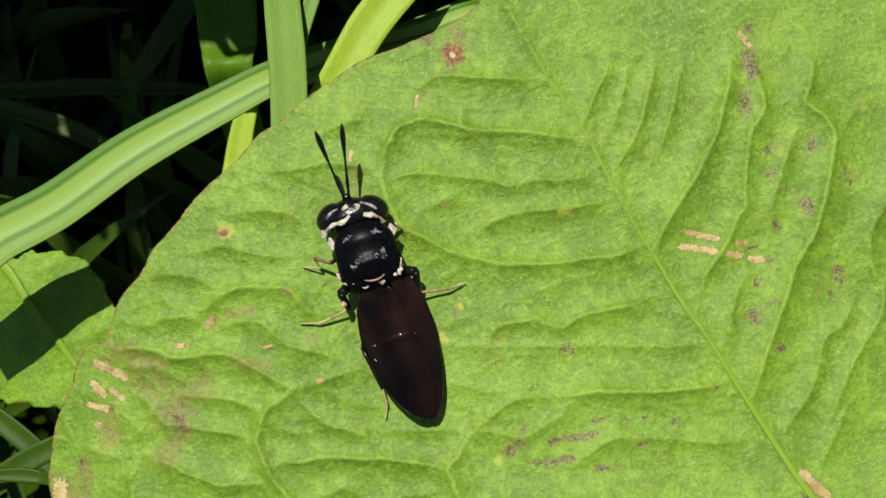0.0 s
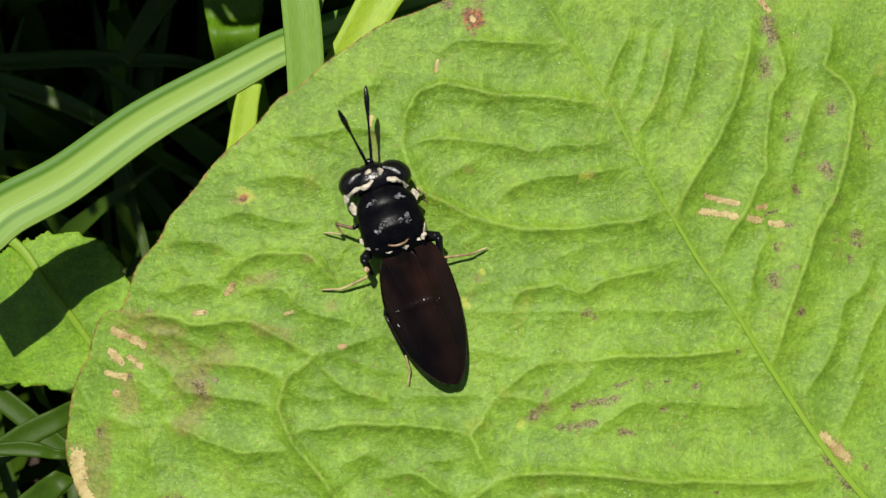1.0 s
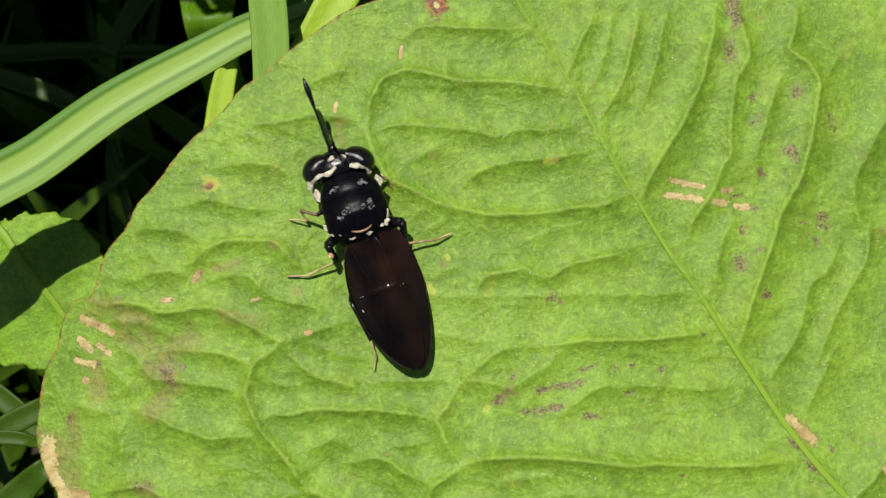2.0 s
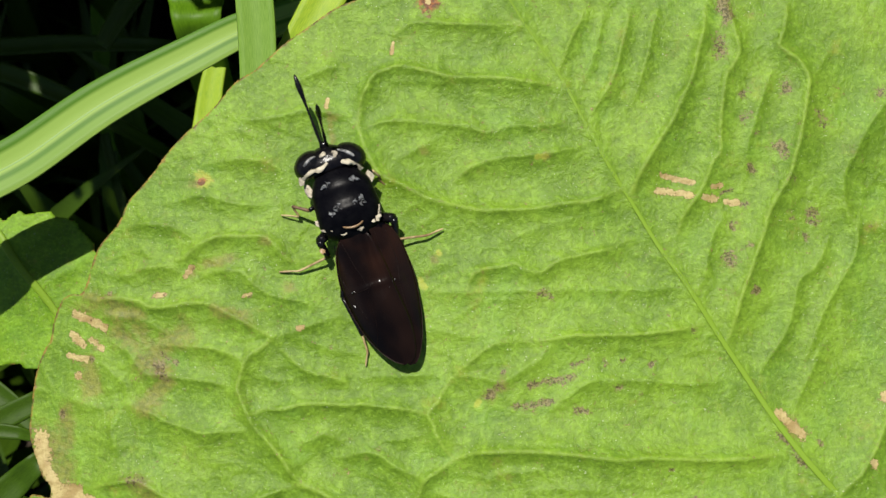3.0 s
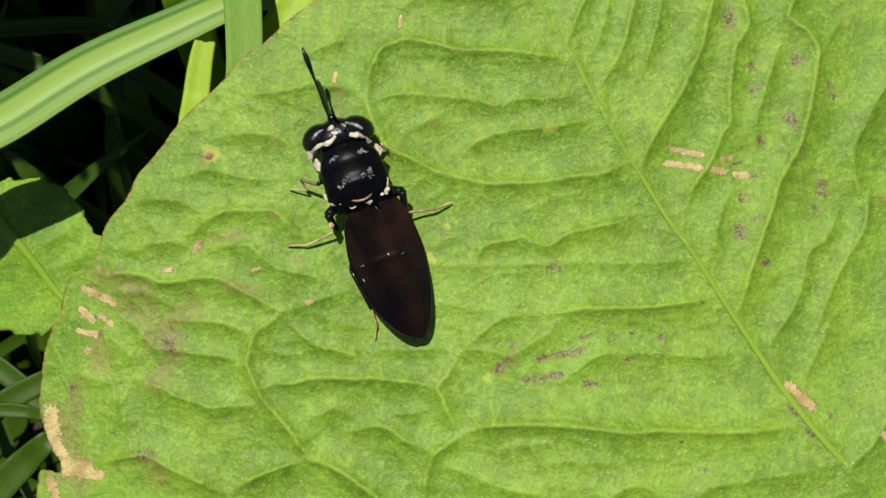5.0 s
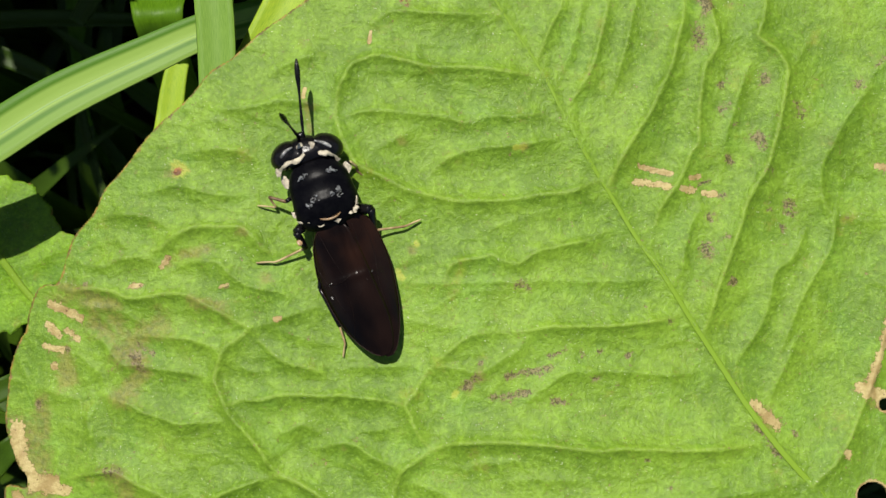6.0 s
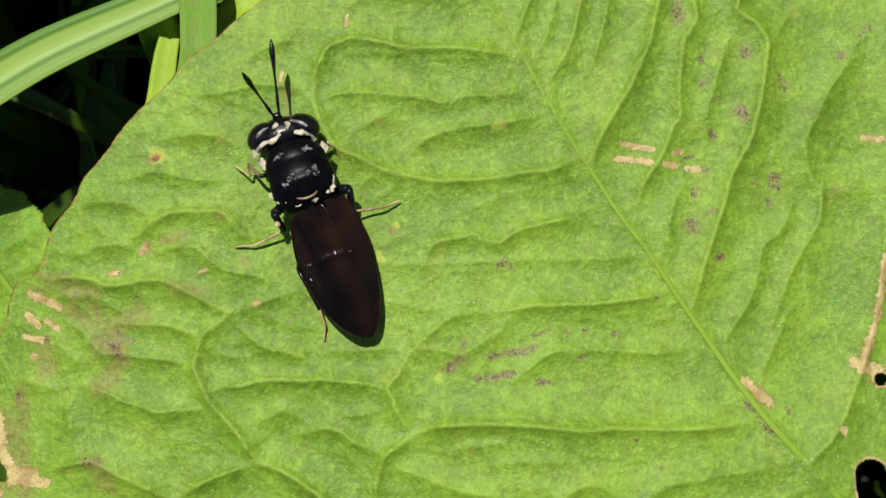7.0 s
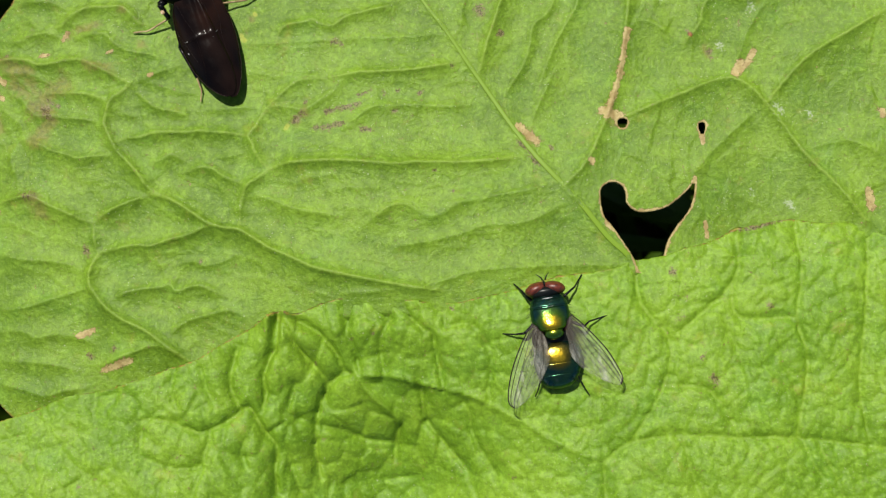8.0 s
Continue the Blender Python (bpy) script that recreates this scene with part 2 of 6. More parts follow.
BLACK = chitin("black_chitin", (0.003, 0.003, 0.004), (0.007, 0.006, 0.006), 0.24, 0.00003, gloss=0.22)
BACK_BLACK = chitin("polished_black_back", (0.002, 0.002, 0.003), (0.004, 0.004, 0.005), 0.3, 0.00001, 4500, gloss=0.035)
EYE = chitin("black_eye", (0.003, 0.003, 0.003), (0.008, 0.007, 0.007), 0.2, 0.00001, 9000, gloss=0.25)
WING_DARK = smoky_wing()
WING_VEIN = chitin("wing_vein", (0.012, 0.006, 0.005), (0.02, 0.009, 0.007), 0.35)
PALE_LEG = chitin("pale_leg", (0.40, 0.32, 0.15), (0.16, 0.09, 0.035), 0.5, scale=1600)
RED_FOOT = chitin("reddish_foot", (0.13, 0.075, 0.035), (0.06, 0.035, 0.02), 0.5)
WHITE_HAIR = chitin("silvery_hair", (0.50, 0.45, 0.33), (0.22, 0.19, 0.14), 0.5, 0.00008, 7000)
GREY_HAIR = chitin("grey_hair", (0.34, 0.35, 0.36), (0.06, 0.06, 0.06), 0.35, 0.00008, 7000)
WING_RIM = chitin("smoky_wing_rim", (0.014, 0.007, 0.005), (0.024, 0.012, 0.009), 0.45, gloss=0.12)
DARK_VEIN = chitin("smoky_wing_vein", (0.004, 0.002, 0.002), (0.010, 0.005, 0.004), 0.5, gloss=0.08)
AMBER = chitin("amber_patch", (0.30, 0.19, 0.09), (0.10, 0.05, 0.02), 0.35)
FLY_BLACK = chitin("black_bristly_leg", (0.004, 0.005, 0.005), (0.009, 0.010, 0.009), 0.35, gloss=0.2)
RED_EYE = chitin("brick_red_eye", (0.13, 0.026, 0.012), (0.05, 0.010, 0.007), 0.4, 0.00001, 9000)


def metal_body(name, gold_sheen_at, gold_sheen_size, bronze):
    """Blue-green metal that turns green round the middle of the back, with a gold sheen painted in."""
    n = Nodes(name, rough=0.24, metal=0.9)
    m = n.tree.nodes.new("ShaderNodeVectorMath")
    m.operation = "DISTANCE"
    n.tree.links.new(n.where, m.inputs[0])
    m.inputs[1].default_value = [v * MM for v in gold_sheen_at]
    near = n.math("ADD", n.math("MULTIPLY", m.outputs["Value"], -1000 / gold_sheen_size), n.math("MULTIPLY", n.noise(1500, 4, 0.65), 0.8))
    teal = n.mix(n.step(n.noise(900, 3), 0.4, 0.6), (0.012, 0.055, 0.052), (0.03, 0.09, 0.045))
    teal = n.mix(n.math("MULTIPLY", n.step(n.noise(2600, 3, 0.6), 0.55, 0.7), 0.5), teal, (0.12, 0.16, 0.12))
    green = n.mix(n.step(near, -1.5, -0.6), teal, bronze)
    n.put("Base Color", n.mix(n.step(near, -0.7, 0.1), green, (0.64, 0.44, 0.025)))
    n.put("Roughness", n.math("ADD", n.math("MULTIPLY", n.noise(3000, 3), 0.2), 0.09))
    n.bump(n.noise(4200, 3, 0.6), 0.000016, 1.0)
    return n.mat


def clear_wing():
    n = Nodes("clear_wing", (0.70, 0.68, 0.58), 0.16)
    n.put("Specular IOR Level", 0.9)
    clear = n.tree.nodes.new("ShaderNodeBsdfTransparent")
    far = n.tree.nodes.new("ShaderNodeVectorMath")
    far.operation = "DISTANCE"
    n.tree.links.new(n.where, far.inputs[0])
    far.inputs[1].default_value = (0, 0.0004, 0.002)
    n.tree.links.new(n.mix(n.step(far.outputs["Value"], 0.0012, 0.0028), (0.66, 0.57, 0.46), (0.97, 0.965, 0.95)), clear.inputs[0])
    m = n.tree.nodes.new("ShaderNodeMixShader")
    # pale streaks painted along the membrane for its whitish sheen
    n.feed(m.inputs[0], n.math("ADD", n.math("MULTIPLY", n.step(n.noise(520, 4, 0.7, stretch=(2.6, 0.8, 1)), 0.46, 0.74), 0.22), 0.055))
    n.tree.links.new(clear.outputs[0], m.inputs[1])
    n.tree.links.new(n.bsdf.outputs[0], m.inputs[2])
    n.tree.links.new(m.outputs[0], n.tree.nodes["Material Output"].inputs[0])
    return n.mat


CLEAR_WING = clear_wing()


# ---- shapes ----
def finish(name, me, material, parent=None, label="", smooth=True):
    me.materials.append(material)
    if smooth:
        me.polygons.foreach_set("use_smooth", [True] * len(me.polygons))
    ob = new(name, me)
    ob.parent = parent
    if label:
        tagged(ob, label)
    return ob


def part(name, bm, material, parent=None, label=""):
    """Links a bmesh, in millimetres, as one mesh object."""
    bmesh.ops.scale(bm, vec=(MM, MM, MM), verts=bm.verts)
    bmesh.ops.recalc_face_normals(bm, faces=bm.faces)
    me = bpy.data.meshes.new(name)
    bm.to_mesh(me)
    bm.free()
    return finish(name, me, material, parent, label)


def curve_points(points, steps=8, closed=False):
    """A smooth line through the points."""
    p = np.array(points, float)
    n = len(p)
    out = []
    for i in range(n if closed else n - 1):
        if closed:
            a, b, c, d = p[(i - 1) % n], p[i], p[(i + 1) % n], p[(i + 2) % n]
        else:
            a, b, c, d = p[max(i - 1, 0)], p[i], p[i + 1], p[min(i + 2, n - 1)]
        for s in np.arange(steps) / steps:
            out.append(0.5 * (2 * b + (c - a) * s + (2 * a - 5 * b + 4 * c - d) * s**2 + (3 * b - a - 3 * c + d) * s**3))
    if not closed:
        out.append(p[-1])
    return np.array(out)


def rings(bm, sections):
    """Skins closed rings of points, with both ends filled."""
    made = [[bm.verts.new(tuple(co)) for co in ring] for ring in sections]
    k = len(made[0])
    for a, b in zip(made, made[1:]):
        for i in range(k):
            bm.faces.new((a[i], a[(i + 1) % k], b[(i + 1) % k], b[i]))
    bm.faces.new(made[0][::-1])
    bm.faces.new(made[-1])
    return bm


def tube(points, radii, sides=8, bm=None, flat=1.0):
    """A tapered round limb along points."""
    bm = bm or bmesh.new()
    pts = [Vector(tuple(map(float, p))) for p in points]
    sections, up = [], Vector((0, 0, 1))
    for i, p in enumerate(pts):
        way = (pts[min(i + 1, len(pts) - 1)] - pts[max(i - 1, 0)]).normalized()
        side = way.cross(up)
        side = side.normalized() if side.length > 1e-3 else Vector((1, 0, 0))
        over = side.cross(way)
        r = float(radii[i]) if hasattr(radii, "__len__") else radii
        sections.append([p + r * (math.cos(a) * side + flat * math.sin(a) * over) for a in (2 * math.pi * k / sides for k in range(sides))])
    return rings(bm, sections)


def smooth_tube(points, radii, sides=8, steps=5, flat=1.0, bm=None):
    pts = curve_points([(*p, r) for p, r in zip(points, radii)], steps)
    return tube(pts[:, :3], np.maximum(pts[:, 3], 0.004), sides, bm, flat)


def loft(stations, sides=24, power=2.3):
    """A body along y: stations of y, half width, middle height, half height up, half height down, side shift."""
    st = curve_points(stations, 5)
    sections = []
    for y, w, z, up, down, shift in st:
        ring = []
        for k in range(sides):
            a = 2 * math.pi * k / sides
            c, s = math.cos(a), math.sin(a)
            q = (abs(c) ** power + abs(s) ** power) ** (-1 / power)
            ring.append((shift + max(w, 0.02) * c * q, y, z + max(up if s > 0 else down, 0.02) * s * q))
        sections.append(ring)
    return rings(bmesh.new(), sections)


def ball(centre, radii, turn=(0, 0, 0), segments=24, bm=None):
    bm = bm or bmesh.new()
    m = Matrix.Translation(centre) @ Euler([radians(a) for a in turn]).to_matrix().to_4x4() @ Matrix.Diagonal((*radii, 1))
    bmesh.ops.create_uvsphere(bm, u_segments=segments, v_segments=segments // 2, radius=1, matrix=m)
    return bm


# ---- ground ----
def build_ground():
    """One sheet of dark soil under the plants, fine in the middle and reaching far out."""
    line = np.concatenate([-np.geomspace(40, 0.3, 16), np.linspace(-0.25, 0.25, 61), np.geomspace(0.3, 40, 16)])
    n = len(line)
    x, y = np.meshgrid(line, line)
    z = np.array([-0.125 + 0.010 * (noise.noise((a * 25, b * 25, 3.1)) + 0.5 * noise.noise((a * 70, b * 70, 1.7))) for a, b in zip(x.ravel(), y.ravel())])
    co = np.stack([x.ravel(), y.ravel(), z], 1)
    faces = [(j * n + i, j * n + i + 1, (j + 1) * n + i + 1, (j + 1) * n + i) for j in range(n - 1) for i in range(n - 1)]
    me = bpy.data.meshes.new("ground")
    me.from_pydata(co.tolist(), [], faces)
    return tagged(finish("ground", me, SOIL), "dark bare soil under the meadow plants", "ground", kind="structure")


build_ground()


# ---- leaves ----
def to_line(p, line):
    """The distance of each of the points p from a line of points."""
    best = np.full(len(p), 1e9)
    for a, b in zip(line, line[1:]):
        d = b - a
        s = np.clip(((p - a) @ d) / max(d @ d, 1e-9), 0, 1)
        best = np.minimum(best, np.hypot(*(p - a - s[:, None] * d).T))
    return best


def along_line(p, line):
    """The distance of each of the points p from a line of points, and how far along the line its nearest place lies."""
    best, place, run = np.full(len(p), 1e9), np.zeros(len(p)), 0.0
    for a, b in zip(line, line[1:]):
        d = b - a
        length = math.sqrt(d @ d)
        s = np.clip(((p - a) @ d) / max(length**2, 1e-9), 0, 1)
        r = np.hypot(*(p - a - s[:, None] * d).T)
        closer = r < best
        best[closer], place[closer] = r[closer], run + s[closer] * length
        run += length
    return best, place


def nearest_on(p, line):
    best, place = np.full(len(p), 1e9), p.copy()
    order = np.argsort(p[:, 1], kind="stable")
    rows = p[order, 1]
    for a, b in zip(line, line[1:]):
        d = b - a
        low, high = np.searchsorted(rows, (min(a[1], b[1]) - 2, max(a[1], b[1]) + 2))
        some = order[low:high]
        some = some[(p[some, 0] > min(a[0], b[0]) - 2) & (p[some, 0] < max(a[0], b[0]) + 2)]
        s = np.clip(((p[some] - a) @ d) / max(d @ d, 1e-9), 0, 1)
        q = a + s[:, None] * d
        r = np.hypot(*(p[some] - q).T)
        closer = r < best[some]
        best[some[closer]], place[some[closer]] = r[closer], q[closer]
    return np.minimum(best, 9), place


def inside(p, line):
    hit = np.zeros(len(p), bool)
    order = np.argsort(p[:, 1], kind="stable")
    rows = p[order, 1]
    for a, b in zip(line, line[1:]):
        if a[1] != b[1]:
            some = order[slice(*np.searchsorted(rows, sorted((a[1], b[1]))))]
            hit[some] ^= p[some, 0] < (b[0] - a[0]) * (p[some, 1] - a[1]) / (b[1] - a[1]) + a[0]
    return hit


class Leaf:
    """A leaf blade as a fine sheet: an outline, holes, raised veins and marks, all in millimetres."""

    def __init__(self, outline, holes=(), step=0.16):
        self.outline = curve_points(outline, 5, closed=True)
        self.outline = np.vstack([self.outline, self.outline[:1]])
        self.holes = [np.vstack([h, h[:1]]) for h in (curve_points(h, 5, closed=True) for h in holes)]
        self.step, self.veins, self.marks = step, [], []

    def vein(self, *points, size=1.0):
        self.veins.append((curve_points(points, 4), size))

    def mark(self, kind, x0, y0, x1, y1, r):
        self.marks.append((kind, np.array([(x0, y0), (x1 + 0.01, y1)]), r))

    def mesh(self, name, height, ridge=0.6, width=0.62, rim=0.22, crisp=0.27, broad=2.4, ends=0.4, eye=None):
        lo, hi, st = self.outline.min(0) - self.step, self.outline.max(0) + self.step, self.step
        xs, ys = np.arange(lo[0], hi[0] + st, st), np.arange(lo[1], hi[1] + st, st)
        nx = len(xs)
        p = np.stack(np.meshgrid(xs, ys), -1).reshape(-1, 2)
        ok = inside(p, self.outline)
        edge, place = nearest_on(p, self.outline)
        moved = ~ok & (edge < 0.75 * st)
        p[moved] = place[moved]
        usable, rim_d, hole_d = ok | moved, edge.copy(), np.full(len(p), 9.0)
        for h in self.holes:
            within = inside(p, h)
            d, q = nearest_on(p, h)
            moved = within & (d < 0.75 * st)
            p[moved] = q[moved]
            usable &= ~within | moved
            hole_d = np.minimum(hole_d, np.where(d < 2, d, 9))
        i = np.arange(len(p)).reshape(len(ys), nx)
        quads = np.stack([i[:-1, :-1], i[:-1, 1:], i[1:, 1:], i[1:, :-1]], -1).reshape(-1, 4)
        quads = quads[usable[quads].all(1)]
        used = np.unique(quads)
        back = np.full(len(p), -1)
        back[used] = np.arange(len(used))
        quads, p, rim_d, hole_d = back[quads], p[used], rim_d[used], hole_d[used]
        rise, fall, near = np.zeros(len(p)), np.zeros(len(p)), np.zeros(len(p))
        for line, size in self.veins:
            reach = (line.min(0) - 6, line.max(0) + 6)
            some = ((p > reach[0]) & (p < reach[1])).all(1)
            d, along = along_line(p[some], line)
            d = np.sqrt(d**2 + 0.035**2)
            swell = size * np.minimum(1, ends + np.minimum(along, along.max(initial=0) - along) / 3.0)
            way = rise if size > 0 else fall
            way[some] += (abs(swell) * (crisp * np.exp(-d / (0.5 * width)) + (1 - crisp) * np.exp(-d / (broad * width)))) ** 3
            near[some] = np.maximum(near[some], np.clip(1.5 - d / (0.15 * abs(size)), 0, 1) * np.clip((abs(size) - 0.5) / 0.5, 0.15, 1))
        rise = np.cbrt(rise) - np.cbrt(fall)
        z = height(p[:, 0], p[:, 1]) + (ridge(p[:, 0], p[:, 1]) if callable(ridge) else ridge) * rise
        me = bpy.data.meshes.new(name)
        if eye:
            lift = leaf_a_east(p[:, 0])[:, None]
            place = p - (p - eye[:2]) * lift / eye[2]
        else:
            place = p
        co = np.column_stack([place, z]) * MM
        me.vertices.add(len(co))
        me.vertices.foreach_set("co", co.ravel())
        me.loops.add(quads.size)
        me.loops.foreach_set("vertex_index", quads.ravel())
        me.polygons.add(len(quads))
        me.polygons.foreach_set("loop_start", np.arange(len(quads)) * 4)
        me.update(calc_edges=True)
        me.validate()
        masks = {"vein": near, "rim": np.exp(-rim_d / rim), "tan": 0, "purple": 0, "halo": 0, "red": 0, "pale": 0, "yellow": 0}
        for kind in ("tan", "purple", "halo", "red", "pale", "yellow"):
            value = np.zeros(len(p))
            for k, line, r in self.marks:
                if k == kind:
                    some = ((p > line.min(0) - 3 * r) & (p < line.max(0) + 3 * r)).all(1)
                    value[some] = np.maximum(value[some], np.exp(-0.69 * (to_line(p[some], line) / r) ** 2))
            masks[kind] = np.maximum(value, np.exp(-0.69 * (hole_d / 0.14) ** 2)) if kind == "tan" else value
        for key, value in masks.items():
            me.attributes.new(key, "FLOAT", "POINT").data.foreach_set("value", np.asarray(value, np.float32))
        return me


def waves(x, y, size, seed):
    """Slow uneven swells of a sheet, between about -1 and 1."""
    a = np.sin(x / size + 1.3 * np.sin(y / size * 0.7 + seed) + seed * 2.1)
    b = np.sin(y / size * 1.2 + 1.1 * np.sin(x / size * 0.8 + seed * 1.7) + seed)
    return 0.5 * (a + b)


def facets(x, y, size, seed):
    """Uneven cells, each tipped its own way: the cell's tilt, and 0 on its border rising to 1 within."""
    rng = np.random.default_rng(seed)
    u, v = x / size + 0.3 * waves(x, y, size * 0.8, seed), y / size + 0.3 * waves(y, x, size * 0.9, seed + 0.5)
    spread, tip = rng.random((64, 64, 2)), rng.normal(0, 1, (64, 64, 2))
    i, j = np.floor(u).astype(int), np.floor(v).astype(int)
    one, two, tilt = np.full(len(x), 9.0), np.full(len(x), 9.0), np.zeros(len(x))
    for a in (-1, 0, 1):
        for b in (-1, 0, 1):
            q, w = spread[(i + a) % 64, (j + b) % 64], tip[(i + a) % 64, (j + b) % 64]
            du, dv = u - (i + a + q[:, 0]), v - (j + b + q[:, 1])
            d = np.hypot(du, dv)
            tilt = np.where(d < one, w[:, 0] * du + w[:, 1] * dv, tilt)
            two = np.minimum(two, np.maximum(one, d))
            one = np.minimum(one, d)
    body = 1 - np.exp(-(two - one) / 0.17)
    return tilt * np.clip((two - one) / 0.1, 0, 1), body


def thicken(ob, metres):
    m = ob.modifiers.new("thickness", "SOLIDIFY")
    m.thickness, m.offset = metres, -1
    return ob


def leaf_b_edge(x):
    return np.interp(x, [-24, -7, -0.3, 2.5, 5.4, 11, 16.5, 23, 31, 38, 44, 55], [-32, -27.8, -24.7, -23.3, -23, -22.6, -23.3, -22, -20.5, -19, -17.8, -18.4])


def ramp(v, low, high):
    s = np.clip((v - low) / (high - low), 0, 1)
    return s * s * (3 - 2 * s)


def leaf_a_east(x):
    """The far side of the blade rises towards its margin."""
    return 0.0029 * np.clip(x - 25, 0, 30) ** 2


def leaf_a_sweep(x, y):
    """The blade tips towards the light along the lower half of its midrib."""
    v = np.clip(y, -15, 20)
    return (0.0032 * (v - 9) ** 2 - 0.10) * ramp(x, -9, 12) * (1 - ramp(x, 30, 44)) * (1 - ramp(y, 5, 9)) + leaf_a_east(x)


def leaf_a_height(x, y):
    slant = x * 0.62 + y * 0.25
    left_tilt, left = facets(slant, y, 2.1, 3)
    right_tilt, right = facets(x + 0.2 * y, y * 0.6 - 0.3 * x, 1.9, 4)
    west = x < 12.2 - (y - 7.2) * 0.6
    net = np.where(west, 0.035 * left_tilt - 0.05 * left, (0.035 + 0.04 * ramp(x, 25, 33)) * (0.9 * right_tilt - 0.4 * right))
    return net + leaf_a_sweep(x, y) + 0.16 * waves(x, y, 6.0, 0.6) + 0.10 * waves(x, y, 2.2, 2.2) - 0.005 * np.maximum(0, -8 - x) ** 2 - 0.9 * np.maximum(0, leaf_b_edge(x) - 1.2 - y)


def build_leaf_a():
    margin = [(3.6, 25.5), (2.7, 23.6), (2.2, 22.1), (1.9, 21.6), (1, 20.8), (0, 20.2), (-1.8, 19.5), (-3.7, 18.7), (-5.6, 18), (-7.5, 16.7), (-9.2, 15.5)]
    margin += [(-11.0, 13.9), (-12.3, 13.1), (-13.4, 11.8), (-14.3, 10.9), (-15.7, 9.7), (-16.9, 8.4), (-17.7, 7.3), (-18.6, 6.3), (-19.4, 5.4), (-19.8, 4.5), (-20.3, 3.7), (-20.9, 3.1), (-21.5, 2.3), (-21.9, 1.2), (-22.2, 0.1), (-22.6, -0.6), (-23.2, -0.6), (-23.8, -0.9), (-24.2, -1.6), (-24.5, -2.5), (-24.7, -3.6), (-25.1, -4.2), (-25.5, -5.1), (-25.8, -6.0), (-26.0, -7.3), (-26.1, -8.4), (-26.2, -9.5), (-26.0, -10.6), (-25.7, -11.4), (-25.3, -12.5), (-24.7, -13.2), (-24.8, -13.9), (-25.5, -13.8), (-26.1, -13.8), (-26.3, -14.6)]
    margin += [(-26.4, -16.5), (-26.3, -18.4), (-26.2, -21.3), (-25.4, -24.1), (-24.7, -26.5), (-23.6, -28.6), (-21.4, -31.2), (-17, -35.5), (-6, -39.5), (9, -39), (22, -35), (31, -30), (35.5, -29), (41, -33), (50, -33), (58, -27), (63, -15), (63.5, 0), (58, 14), (48, 25), (35, 32), (20, 34), (10, 30.5), (5.5, 27.5)]
    ring = lambda x, y, r: [(x + r * math.cos(a) * (1 + 0.1 * math.sin(3 * a)), y + r * math.sin(a)) for a in (2 * math.pi * k / 9 for k in range(9))]
    big = [(29.1, -15.0), (29.3, -14.3), (30.1, -13.9), (30.9, -14.2), (31.2, -14.9), (31.2, -15.6), (31.6, -16.2), (32.4, -16.5), (33.8, -16.4), (34.9, -16.0), (36.0, -15.2), (36.8, -14.4), (37.1, -13.8), (37.0, -15.0), (36.5, -16.4), (35.6, -17.5), (34.8, -18.5), (34.3, -19.5), (33.6, -21.4), (32.1, -21.5), (31.5, -20.1), (30.8, -18.9), (30.0, -17.6), (29.3, -16.6)]
    slit = [(37.7, -9.3), (38.2, -9.2), (38.2, -9.8), (37.9, -10.3), (37.7, -9.8)]
    leaf = Leaf(margin, [big, slit, ring(31.3, -9.0, 0.40), ring(37.1, 2.5, 0.3)], step=0.13)
    vein, mark = leaf.vein, leaf.mark
    # midrib
    vein((3.4, 25), (3.8, 22.1), (5.2, 19.4), (6.6, 17.0), (7.9, 15.0), (9.3, 12.8), (10.6, 10.2), (12.2, 7.2), (13.6, 4.9), (15.3, 2.0), (16.9, -0.3), (18.7, -3.3), (20.5, -6.2), (22.3, -9.1), (24.4, -12.0), (27.3, -15.4), (29.5, -18.4), (31.3, -20.3), (33.4, -23.7), (35.5, -29), size=0.5)
    # side veins and the net between them
    vein((-4.2, 10.7), (-4.0, 11.8), (-3.6, 12.7), (-3.1, 13.5), (-2.3, 13.8), (-1.7, 14.0), (-0.7, 13.9), (0.5, 13.6), (1.6, 13.3), (2.7, 13.2), (4.1, 13.2), (5.6, 13.1), (7.1, 12.9), (8.8, 12.7))
    vein((-4.2, 10.7), (-4.2, 10.0), (-3.8, 8.7), (-3.3, 7.6), (-2.8, 6.9), (-2.0, 6.5), (-0.9, 5.9), (0.3, 5.3), (1.8, 4.9), (3.7, 4.5), (4.9, 4.5), (6.2, 4.5), (7.5, 4.6), (9.2, 4.9), (10.7, 5.0), (12.2, 5.5), (13.1, 5.8))
    vein((-1.3, 4.4), (-0.6, 4.9), (0.3, 5.2), (1.4, 5.0), size=0.7)
    vein((-16.8, 5.1), (-15.6, 5.5), (-14.4, 5.7), (-13.2, 5.4), (-12.1, 5.1), (-10.9, 5.0), (-9.6, 5.1), size=0.7)
    vein((-19.6, 3.5), (-19.0, 3.8), (-18.1, 3.9), (-16.8, 3.8), (-15.8, 3.4), (-14.8, 2.7), size=0.8)
    vein((-16.6, 1.5), (-15.7, 1.6), (-14.9, 2.3), (-14.2, 2.7), (-13.3, 3.0), (-12.2, 3.0), (-11.1, 3.0), (-10.3, 2.9), (-9.6, 2.3), (-8.9, 1.5), (-8.2, 1.3))
    vein((-20.0, 1.9), (-18.6, 2.2), (-17.9, 1.8), (-17.2, 1.5), (-16.4, 1.5), size=0.7)
    vein((-21.3, 0.9), (-20.3, 0.6), (-19.2, 0.5), (-18.7, 0.9), (-17.5, 1.1), (-16.6, 1.0), (-15.5, 0.5), size=0.8)
